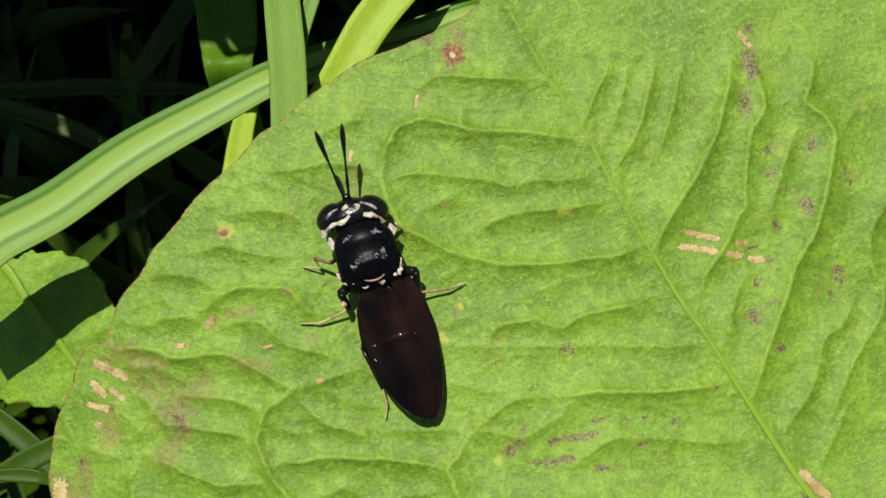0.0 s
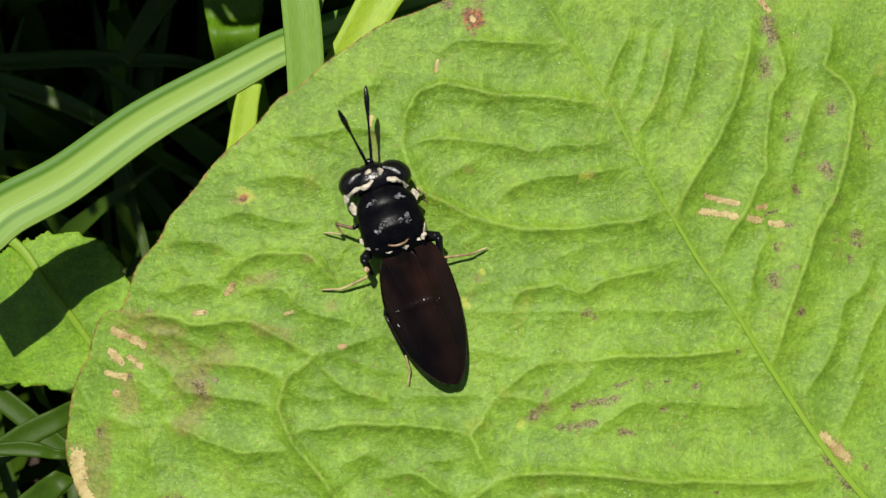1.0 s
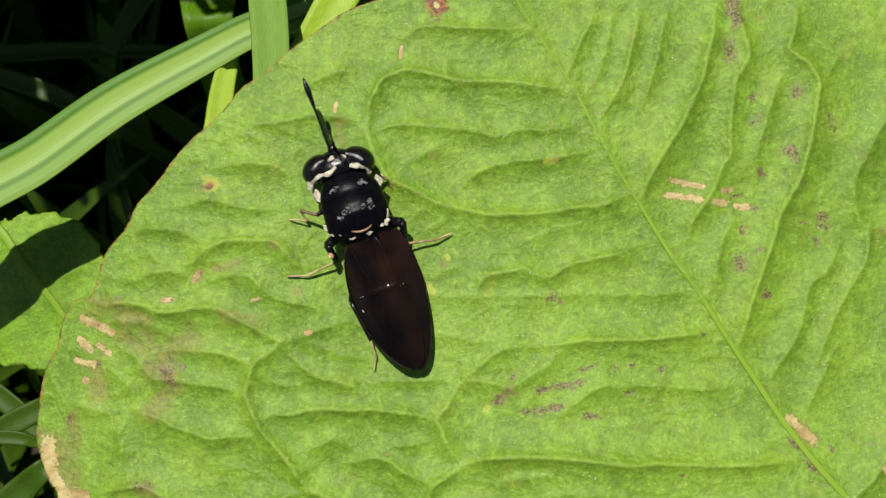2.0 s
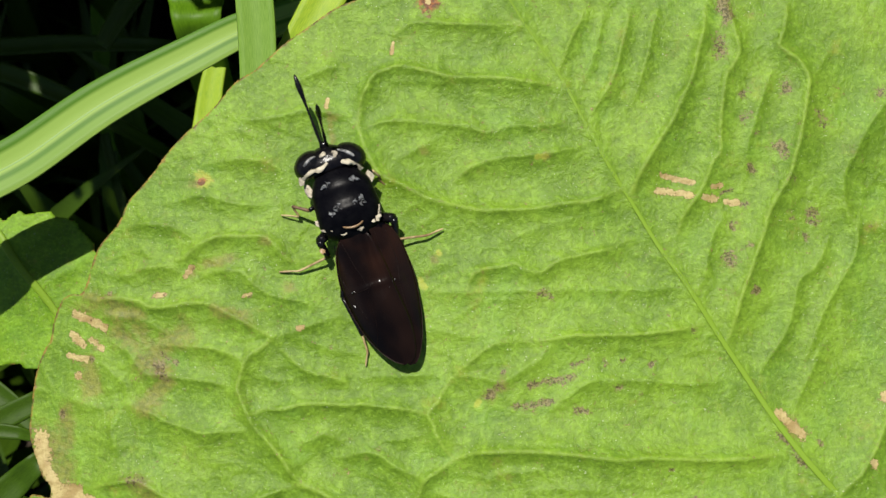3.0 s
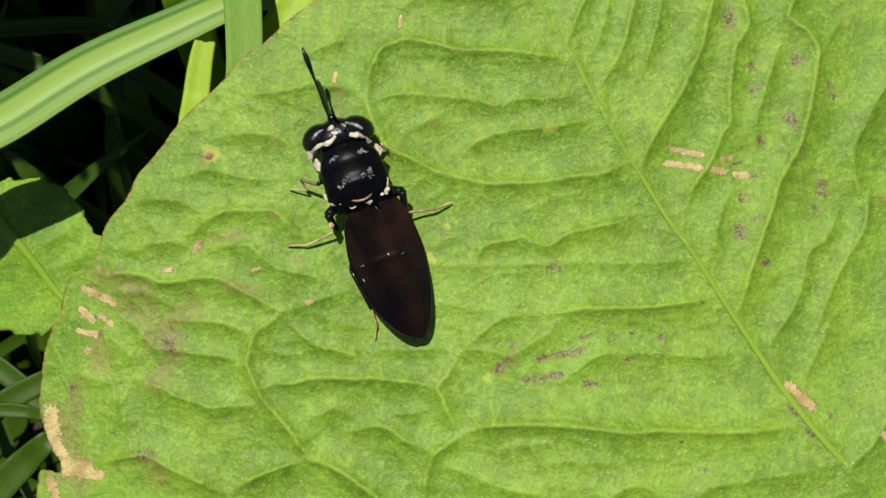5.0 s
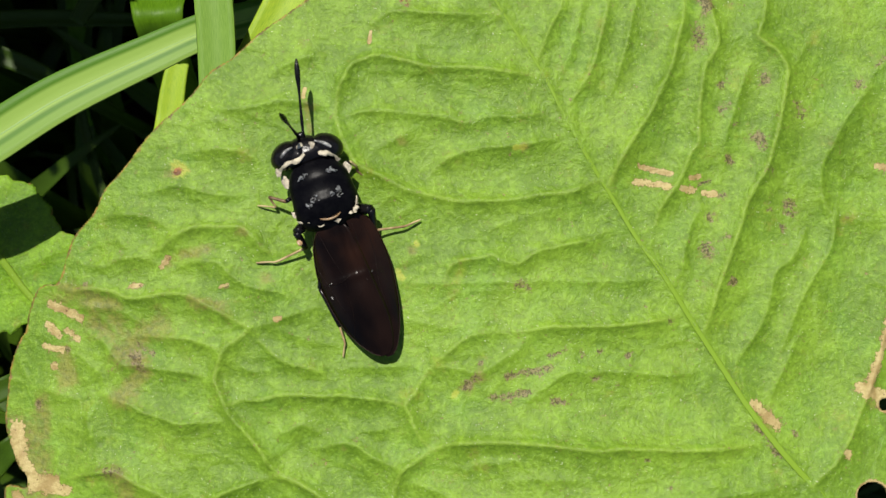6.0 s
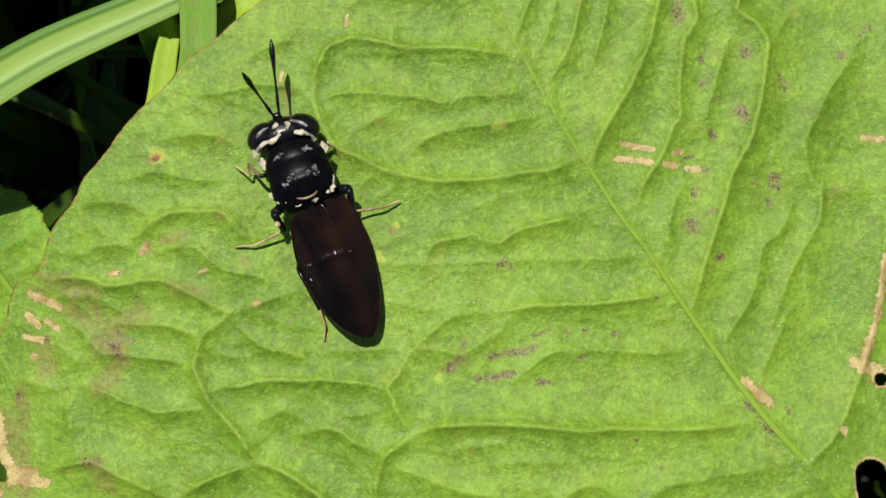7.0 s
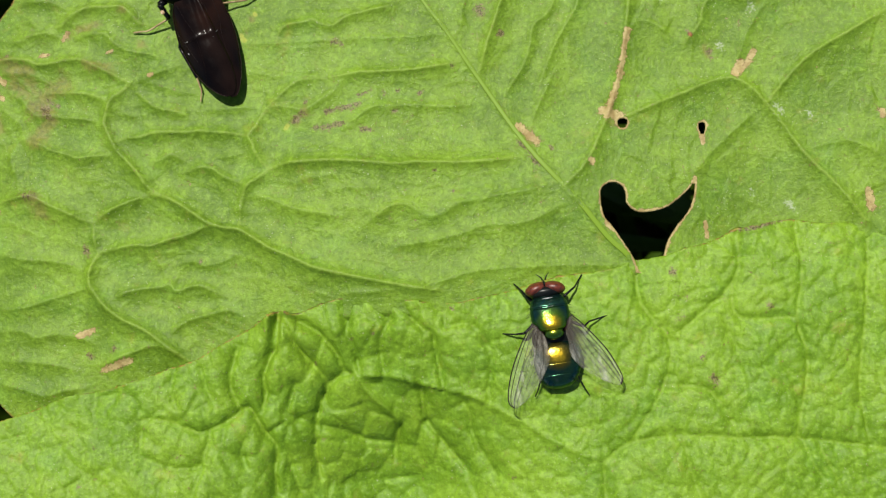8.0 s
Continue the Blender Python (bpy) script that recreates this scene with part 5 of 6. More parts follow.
SWAYING.append(blade([(-19.9, 24.6, -44.0), (-20.3, 22.9, -44.0), (-20.8, 20.8, -44.0), (-21.3, 17.3, -44.0), (-21.9, 12.1, -44.0)], [0.69, 0.97, 1.14, 1.26, 1.20], BLADE_YELLOW, "bright yellow-green sunlit grass stalk"))
SWAYING.append(blade([(0.0, 34.0, -25.0), (-2.2, 32.0, -25.0), (-4.9, 29.0, -25.0), (-6.8, 26.5, -25.0), (-8.5, 23.5, -25.0), (-10.2, 20.6, -25.0), (-12.2, 17.1, -25.0)], [1.45, 1.64, 1.74, 1.74, 1.64, 1.45, 1.16], BLADE_YELLOW, "yellow-green grass blade slanting behind the leaf"))
SWAYING.append(blade([(-10.1, 32.4, -23.0), (-10.8, 30.4, -23.0), (-11.6, 28.0, -23.0), (-12.5, 25.0, -23.0), (-13.2, 22.1, -23.0), (-13.9, 18.7, -23.0)], [0.47, 0.57, 0.62, 0.62, 0.57, 0.47], BLADE, "narrow pale green grass blade"))
SWAYING.append(blade([(-15.4, 24.0, -34.0), (-12.2, 25.1, -34.0), (-8.0, 26.4, -34.0), (-3.7, 27.7, -34.0), (0.6, 29.5, -34.0), (4.8, 31.5, -34.0)], [1.16, 1.47, 1.58, 1.58, 1.47, 1.26], BLADE, "green grass blade lying under the leaf tip"))
blade([(-40.7, 39.7, -74.0), (-40.7, 36.1, -74.0), (-40.3, 31.0, -74.0), (-39.7, 25.2, -74.0), (-39.3, 18.7, -74.0)], [0.43, 0.92, 1.07, 1.00, 0.71], BLADE_HALF_SHADE, "thin dark grass blade in deep shade")
blade([(-39.4, 19.8, -72.0), (-38.8, 17.0, -72.0), (-37.9, 13.4, -72.0), (-36.7, 9.2, -72.0), (-35.0, 3.6, -72.0)], [0.49, 0.56, 0.56, 0.56, 0.49], BLADE_DEEP_SHADE, "thin dark grass stem in shade")
blade([(-57.6, 29.2, -65.0), (-49.4, 29.3, -65.0), (-43.3, 29.6, -65.0), (-35.9, 29.5, -65.0), (-29.1, 29.0, -65.0)], [0.87, 1.00, 1.00, 0.87, 0.67], BLADE_DEEP_SHADE, "dark grass blade lying low in shade")
blade([(-55.6, 27.5, -60.0), (-47.7, 25.2, -60.0), (-41.7, 22.9, -60.0), (-35.8, 19.6, -60.0)], [0.78, 1.03, 1.03, 0.78], BLADE_DEEP_SHADE, "dark grass blade lying low in shade")
blade([(-34.0, 26.1, -50.0), (-31.0, 31.0, -50.0), (-28.0, 35.4, -50.0), (-25.0, 39.7, -50.0)], [0.84, 1.20, 1.32, 1.32], BLADE_DEEP_SHADE, "dark grass blade leaning in shade")
blade([(-46.8, -6.0, -40.0), (-43.4, -8.4, -40.0), (-40.6, -10.6, -40.0), (-37.2, -13.6, -40.0), (-33.3, -16.8, -40.0)], [0.89, 1.00, 1.00, 0.94, 0.77], BLADE_DIM_SHADE, "dim green grass blade below the leaf margin")
blade([(-44.8, -14.8, -33.0), (-40.7, -13.1, -33.0), (-38.2, -11.5, -33.0), (-35.6, -10.2, -33.0), (-32.0, -8.2, -33.0)], [0.94, 1.09, 1.04, 0.94, 0.63], BLADE_DIM_SHADE, "pale green grass blade below the leaf margin")
blade([(-48.0, -26.6, -34.0), (-43.5, -23.3, -34.0), (-40.6, -20.5, -34.0), (-37.7, -17.7, -34.0), (-34.5, -15.0, -34.0)], [1.38, 1.51, 1.45, 1.26, 0.88], BLADE_DIM_SHADE, "pale green grass blade below the leaf margin")
blade([(-44.4, -24.7, -30.0), (-40.7, -25.6, -30.0), (-38.2, -25.6, -30.0), (-35.4, -25.4, -30.0), (-32.7, -25.4, -30.0)], [0.37, 0.67, 0.73, 0.55, 0.24], BLADE_DIM_SHADE, "small pale green grass blade tip")
blade([(-41.9, -12.6, -30.0), (-38.1, -12.5, -30.0), (-36.2, -12.7, -30.0), (-33.1, -13.1, -30.0)], [0.31, 0.61, 0.55, 0.31], BLADE_DIM_SHADE, "small pale green grass blade tip")
blade([(-39.7, -37.0, -32.0), (-37.8, -33.4, -32.0), (-36.2, -30.4, -32.0), (-34.6, -27.3, -32.0)], [1.36, 1.36, 1.24, 0.87], BLADE_YELLOW, "yellow-green grass blade below the leaf margin")
blade([(-52.2, -37.1, -45.0), (-48.0, -33.8, -45.0), (-45.2, -31.2, -45.0), (-42.4, -27.9, -45.0)], [1.22, 1.36, 1.36, 0.95], BLADE_DIM_SHADE, "green grass blade below the leaf margin")


def build_grass():
    """Low dense grass on the soil and an unseen taller stand added beyond the leaf, to shade what lies below."""
    rng = random.Random(5)
    low, tall = [], []
    for _ in range(1500):
        x, y = rng.uniform(-130, 120), rng.uniform(-120, 60)
        lean, h = rng.uniform(0, 2 * math.pi), rng.uniform(25, 62)
        reach = rng.uniform(10, 45)
        dx, dy = math.cos(lean), math.sin(lean)
        w = rng.uniform(0.8, 2.0)
        low.append(ribbon([(x, y, -127), (x + dx * reach * 0.25, y + dy * reach * 0.25, -127 + h * 0.6), (x + dx * reach * 0.6, y + dy * reach * 0.6, -127 + h * 0.95), (x + dx * reach, y + dy * reach, -127 + h)], [w, w, w * 0.8, 0.1], 0.3, 3, 3))
    for _ in range(2600):
        x, y = rng.uniform(-190, 110), rng.uniform(46, 150)
        top = (y - 25) / 0.89 - 20 - rng.uniform(0, 14)
        lean = rng.uniform(-0.9, 0.9)
        w = rng.uniform(1.2, 2.6)
        low_y = y + rng.uniform(2, 20)
        tall.append(ribbon([(x, low_y, -127), (x + lean * 6, low_y, -127 + (top + 127) * 0.5), (x + lean * 14, y, top - 6), (x + lean * 18, y - 1, top)], [w, w, w * 0.7, 0.1], 0.3, 3, 3))
    tagged(finish("low_grass", ribbon_mesh("low_grass", low, BLADE_DEEP_SHADE), BLADE_DEEP_SHADE), "dark low grass in the shade under the leaves", "grass", kind="stuff")
    tagged(finish("tall_shading_grass", ribbon_mesh("tall_shading_grass", tall, BLADE_DEEP_SHADE), BLADE_DEEP_SHADE), "unseen tall grass stand added to shade the ground", "grass", kind="stuff")


build_grass()


# ---- insects ----
def limb(name, points, radii, material, parent, label=""):
    return part(name, smooth_tube(points, radii, 8, 4), material, parent, label)


def leg(points, thick, materials, parent, name, thin=None):
    """Femur, tibia and foot of one leg, along five points; the femur carries the rest."""
    a, b, c, d, e = points
    femur = limb(name, [a, b], [thick, thick * 0.85], materials[0], parent)
    limb("tibia", [b, c], [thick * 0.7, thick * 0.55], materials[1], femur)
    foot = [np.array(c) + (np.array(d) - np.array(c)) * s for s in (0, 0.5, 1)] + [np.array(d) + (np.array(e) - np.array(d)) * s for s in (0.35, 0.7, 1)]
    thin = thin or thick * 0.45
    limb("foot", foot, [thin * 1.1, thin, thin, thin * 0.75, thin * 0.95, thin * 0.55], materials[2], femur)
    return femur


def wing_sheet(stations, top, across=15, steps=8):
    """A folded wing between its two edges: stations of y, inner x and outer x."""
    bm = bmesh.new()
    rows = []
    for y, x0, x1 in curve_points(stations, steps):
        rows.append([bm.verts.new((x, y, top(x, y))) for x in np.linspace(x0, x1, across)])
    for a, b in zip(rows, rows[1:]):
        for i in range(across - 1):
            bm.faces.new((a[i], a[i + 1], b[i + 1], b[i]))
    return bm


def patch(name, x, y, z, size, turn, material, parent, label=""):
    """A small uneven tuft lying on the body."""
    bm = ball((x, y, z), size, (0, 0, turn), 14)
    if size[2] > 0.05:
        for v in bm.verts:
            v.co.z = z + (v.co.z - z) * 0.5
    for v in bm.verts:
        q = v.co * 5.5
        v.co += Vector((noise.noise(q), noise.noise(q + Vector((7, 3, 1))), 0.5 * noise.noise(q + Vector((2, 9, 4))))) * 0.17
    return part(name, bm, material, parent, label)


def hair_band(points, half, count, seed, spread=0.12):
    """Short fine hairs lying side by side along a line."""
    rng, bm, line = random.Random(seed), bmesh.new(), curve_points(points, 10)
    for _ in range(count):
        k = rng.randrange(1, len(line) - 1)
        way = Vector(line[k + 1] - line[k - 1]).normalized()
        side = way.cross(Vector((0, 0, 1))).normalized()
        thin = 0.35 + 0.65 * math.sin(math.pi * k / len(line))
        p = Vector(line[k]) + side * rng.gauss(0, 0.42 * half * thin) + Vector((0, 0, rng.uniform(-0.02, 0.07)))
        d = (side * rng.uniform(-0.4, 1.0) + way * rng.uniform(-0.9, 0.9) + Vector((0, 0, rng.uniform(0.0, 0.35)))).normalized() * rng.uniform(0.6, 1.4) * spread
        tube([p - d, p, p + d], [0.018, 0.026, 0.006], 4, bm)
    return bm


def build_soldier_fly():
    fly = tagged(new("soldier_fly"), "black soldier fly with folded smoky brown wings on the leaf", "fly")
    part("thorax", loft([(3.7, 0.9, 1.9, 0.6, 0.6, -0.15), (3.2, 1.5, 1.95, 1.05, 0.9, -0.15), (2.5, 1.9, 2.0, 1.25, 1.1, -0.1), (1.95, 1.98, 2.0, 1.24, 1.1, -0.1), (1.5, 2.02, 2.0, 1.26, 1.1, -0.1), (0.9, 2.08, 2.0, 1.38, 1.1, -0.1), (0.3, 2.05, 1.9, 1.3, 1.1, -0.15), (-0.4, 1.75, 1.8, 0.95, 1.0, -0.15), (-0.9, 0.9, 1.7, 0.6, 0.7, -0.1)], 28), BACK_BLACK, fly, "glossy black thorax")
    part("scutellum", ball((-0.15, 0.3, 2.72), (1.05, 0.55, 0.36), (8, 0, -4)), BLACK, fly)
    part("scutellum_rim", smooth_tube([(-1.0, 0.2, 2.75), (-0.6, -0.15, 2.95), (-0.1, -0.28, 3.0), (0.4, -0.2, 2.95), (0.75, 0.1, 2.75)], [0.03, 0.06, 0.075, 0.06, 0.03], 8, 4), AMBER, fly, "amber scutellum rim")
    part("abdomen", loft([(-0.4, 1.2, 1.3, 0.5, 0.6, 0), (-1.5, 1.8, 1.1, 0.7, 0.7, 0), (-4.0, 1.9, 0.95, 0.75, 0.65, 0), (-6.5, 1.6, 0.8, 0.6, 0.55, 0.1), (-8.2, 1.0, 0.65, 0.35, 0.4, 0.15), (-9.0, 0.4, 0.6, 0.2, 0.2, 0.2)]), BLACK, fly)
    head = part("head", loft([(5.25, 0.5, 1.9, 0.35, 0.6, -0.3), (4.9, 1.1, 1.95, 0.75, 0.9, -0.3), (4.2, 1.7, 2.0, 0.95, 1.0, -0.25), (3.7, 1.75, 2.0, 0.85, 0.9, -0.2), (3.45, 1.3, 2.0, 0.6, 0.7, -0.2)]), BLACK, fly)
    for side, at, turn in (("left", (-1.5, 4.40, 2.0), 24), ("right", (1.1, 4.16, 2.0), -36)):
        eye = part("eye", ball(at, (1.08, 0.86, 1.0), (0, 0, turn), 32), EYE, head, "shiny black compound eye")
        s = -1 if side == "left" else 1
        line = [(-2.1, 3.95, 2.55), (-1.75, 4.35, 2.95), (-1.35, 4.6, 3.02), (-0.92, 4.72, 2.8)] if s < 0 else [(0.5, 4.68, 2.8), (0.9, 4.42, 3.03), (1.25, 4.1, 3.0), (1.55, 3.7, 2.75)]
        part("silver_streak", smooth_tube(line, [0.05, 0.10, 0.10, 0.05], 6, 4, 0.4), SILVER, eye, "silvery streak across the eye")
    for line in ([(-2.32, 3.3, 2.2), (-2.2, 3.7, 2.3), (-1.75, 3.85, 2.75), (-1.3, 3.85, 2.9), (-0.9, 3.8, 2.95), (-0.35, 4.05, 2.98)], [(0.5, 3.85, 2.98), (0.85, 3.72, 2.95), (1.1, 3.66, 2.85), (1.45, 3.35, 2.5), (1.52, 3.05, 2.2)]):
        bm = smooth_tube(line, [0.13, 0.21, 0.18, 0.12, 0.16, 0.08][: len(line)], 12, 8, 0.3)
        for v in bm.verts:
            v.co += Vector((1, 1, 0.4)) * 0.07 * noise.noise(v.co * 4.0)
        part("collar", bm, WHITE_HAIR, head, "cream hairy collar behind the eye")
    patch("face_spot", -0.48, 4.62, 2.92, (0.28, 0.15, 0.1), 28, WHITE_HAIR, head)
    patch("face_spot", 0.28, 4.5, 2.94, (0.14, 0.21, 0.1), 5, WHITE_HAIR, head)
    part("antenna_base", ball((-0.2, 5.3, 2.3), (0.3, 0.25, 0.22)), BLACK, head)
    for x, y, z, a, b, turn in ((0.89, 2.56, 3.25, 0.3, 0.12, -15), (-0.93, 2.70, 3.18, 0.36, 0.12, 20), (-0.75, 1.1, 3.31, 0.42, 0.14, 42), (-1.1, 0.95, 3.18, 0.16, 0.12, 10), (0.72, 1.05, 3.31, 0.38, 0.15, -20), (0.98, 1.3, 3.25, 0.14, 0.2, 0)):
        c, s = math.cos(radians(turn)) * a, math.sin(radians(turn)) * a
        part("hair_patch", hair_band([(x - c, y - s, z), (x, y, z + 0.02), (x + c, y + s, z)], 1.5 * b, 18, int(50 + 10 * x), 0.09), GREY_HAIR, fly, "thin grey hair patch")
    for x, y, z, a, b, turn in ((-2.05, 2.8, 1.85, 0.26, 0.5, 10), (1.85, 2.45, 1.95, 0.28, 0.46, -15), (-2.2, 0.7, 2.3, 0.1, 0.3, 15), (-1.85, 0.1, 2.5, 0.32, 0.1, -25), (-1.35, 0.02, 2.7, 0.16, 0.1, 10), (-0.8, -0.45, 2.62, 0.22, 0.12, 0), (0.27, -0.5, 2.66, 0.24, 0.13, 5), (1.75, 0.35, 2.5, 0.09, 0.3, -10), (1.55, -0.2, 2.6, 0.12, 0.28, -15), (1.2, -0.35, 2.6, 0.1, 0.12, 0)):
        patch("hair_patch", x, y, z, (a, b, 0.08), turn, WHITE_HAIR, fly)
    patch("side_spot", -2.5, -1.1, 1.75, (0.13, 0.2, 0.12), 20, AMBER, fly, "orange side spot")

    def top(x, y):
        return 2.38 + 0.02 * y - 0.012 * (y + 0.3) ** 2 * 0.8 - 0.21 * (x - 0.1) ** 2 + 0.11 * math.exp(-(((y + 4.15) / 0.16) ** 2)) * (0.35 + 0.65 * math.sin(2.6 * x + 1) ** 2) + 0.05 * math.sin(x * 3.2 + y * 0.4) - 0.22 * math.exp(-(((x - 0.45 - 0.04 * y) / 0.22) ** 2)) * min(1, max(0, (y + 5.2) / 1.5))

    left = thicken(part("wing", wing_sheet([(-0.5, -0.7, 0.15), (-0.75, -1.2, 0.5), (-1.3, -1.68, 0.75), (-2.2, -2.02, 0.95), (-3.5, -2.25, 1.1), (-4.85, -2.2, 1.2), (-6.66, -1.86, 1.35), (-8.05, -1.3, 1.25), (-9.06, -0.6, 0.95), (-9.54, 0.0, 0.55)], lambda x, y: top(x, y) + 0.09), WING_DARK, fly, "smoky dark brown folded wing"), 0.00003)
    right = thicken(part("wing", wing_sheet([(-0.5, 0.6, 1.7), (-1.0, 0.75, 2.15), (-2.0, 0.75, 2.42), (-3.5, 0.3, 2.54), (-5.06, -0.1, 2.44), (-6.77, -0.35, 2.15), (-8.15, -0.25, 1.72), (-9.22, 0.1, 1.18), (-9.7, 0.35, 0.75)], lambda x, y: top(x, y) + 0.02), WING_DARK, fly, "smoky dark brown folded wing"), 0.00003)
    for wing, lift, lines in ((left, 0.09, ([(-0.7, -0.55), (-1.2, -0.78), (-1.66, -1.3), (-2.0, -2.2), (-2.23, -3.5), (-2.18, -4.8), (-1.84, -6.66), (-1.28, -8.05), (-0.58, -9.05), (0.0, -9.5)], [(-1.7, -1.0), (-2.05, -2.6), (-1.7, -4.2), (-1.2, -6.2)], [(-1.2, -0.9), (-0.9, -2.6), (-0.6, -4.0), (-0.8, -6.5), (-1.2, -7.8)], [(-2.0, -4.2), (-0.9, -4.25), (-0.1, -4.0)])), (right, 0.02, ([(2.1, -1.0), (2.4, -2.0), (2.52, -3.5), (2.42, -5), (2.13, -6.77), (1.7, -8.15), (1.16, -9.22), (0.75, -9.65)], [(1.0, -0.9), (1.0, -2.4), (0.6, -4.4), (0.3, -6.5), (0.6, -8.4)], [(1.7, -1.0), (1.75, -3), (1.4, -5), (1.4, -7.4)], [(0.2, -4.2), (1.0, -4.5), (1.8, -4.4)]))):
        for line in lines:
            pts = curve_points(line, 5)
            part("wing_vein", tube([(x, y, top(x, y) + lift - 0.004) for x, y in pts], 0.026 if line is lines[0] else 0.018, 6), WING_RIM if line is lines[0] else DARK_VEIN, wing)
    # glints on the wing folds, painted as small pale patches
    for x, y, z, a, b, turn in ((-1.48, -4.1, 0.09, 0.17, 0.05, 25), (1.38, -4.45, 0.03, 0.09, 0.05, 60), (1.05, -4.2, 0.03, 0.16, 0.03, 8), (0.75, -4.45, 0.03, 0.04, 0.11, -30), (-2.0, -3.3, 0.09, 0.035, 0.1, 0), (-1.75, -5.0, 0.09, 0.03, 0.09, 12)):
        patch("wing_glint", x, y, top(x, y) + z, (a, b, 0.02), turn, SILVER, left if x < 0 else right, "painted glint on a fold of the wing")
    dark, mixed = (BLACK, BLACK, PALE_LEG), (BLACK, BLACK, RED_FOOT)
    fore = leg([(0, 0, 0), (-0.9, -0.35, 0.35), (-1.85, 0.3, 0.05), (-1.7, -0.4, -0.45), (-2.8, 0.1, -0.85)], 0.17, (BLACK, RED_FOOT, PALE_LEG), fly, "left_foreleg", 0.07)
    leg([(1.3, 2.4, 1.0), (2.15, 2.85, 1.25), (2.45, 2.45, 0.7), (2.4, 2.2, 0.35), (2.65, 1.8, 0.15)], 0.16, (BLACK, PALE_LEG, RED_FOOT), fly, "foreleg", 0.07)
    leg([(-1.7, 0.1, 1.2), (-2.5, -0.35, 1.75), (-2.35, -1.4, 0.75), (-4.4, -1.62, 0.35), (-5.7, -1.25, 0.16)], 0.36, dark, fly, "middle_leg", 0.08)
    leg([(1.6, -0.1, 1.2), (2.45, -0.5, 1.75), (2.2, -1.8, 0.75), (4.1, -2.17, 0.35), (5.25, -2.1, 0.16)], 0.36, dark, fly, "middle_leg", 0.08)
    leg([(-1.4, -2.0, 0.8), (-2.3, -4.2, 1.0), (-1.95, -6.9, 0.55), (-2.0, -8.0, 0.3), (-2.42, -8.85, 0.15)], 0.22, dark, fly, "hind_leg", 0.07)
    leg([(1.4, -2.0, 0.8), (2.1, -4.2, 0.9), (1.6, -6.6, 0.4), (1.4, -7.4, 0.25), (1.5, -8.2, 0.12)], 0.22, dark, fly, "hind_leg", 0.07)
    feelers = []
    for _ in range(2):
        bm = smooth_tube([(0, 0, 0), (0, 0.45, 0), (0, 0.95, 0.02), (0, 1.8, 0.04), (0, 2.6, 0.05), (0, 3.35, 0.06), (0, 3.95, 0.05), (0, 4.5, 0.03), (0, 4.78, 0)], [0.10, 0.09, 0.11, 0.075, 0.08, 0.14, 0.18, 0.12, 0.03], 8, 4)
        feelers.append(part("antenna", bm, BLACK, fly, "long black club-tipped antenna"))
    under = float(leaf_a_height(np.array([-4.4]), np.array([3.6]))[0])
    fly.matrix_world = pose(-4.415 * MM, 3.649 * MM, (under + 0.2) * MM, 0, 0, 18.6)
    return feelers, fore


def wing_rows(edges, height, rows, across):
    a, b = (curve_points(e, 12) for e in edges)
    pick = lambda line: line[np.linspace(0, len(line) - 1, rows).astype(int)]
    bm, made = bmesh.new(), []
    for p, q in zip(pick(a), pick(b)):
        made.append([bm.verts.new((*(p + (q - p) * s), height(*(p + (q - p) * s)))) for s in np.linspace(0, 1, across)])
    for u, v in zip(made, made[1:]):
        for i in range(across - 1):
            bm.faces.new((u[i], u[i + 1], v[i + 1], v[i]))
    return bm


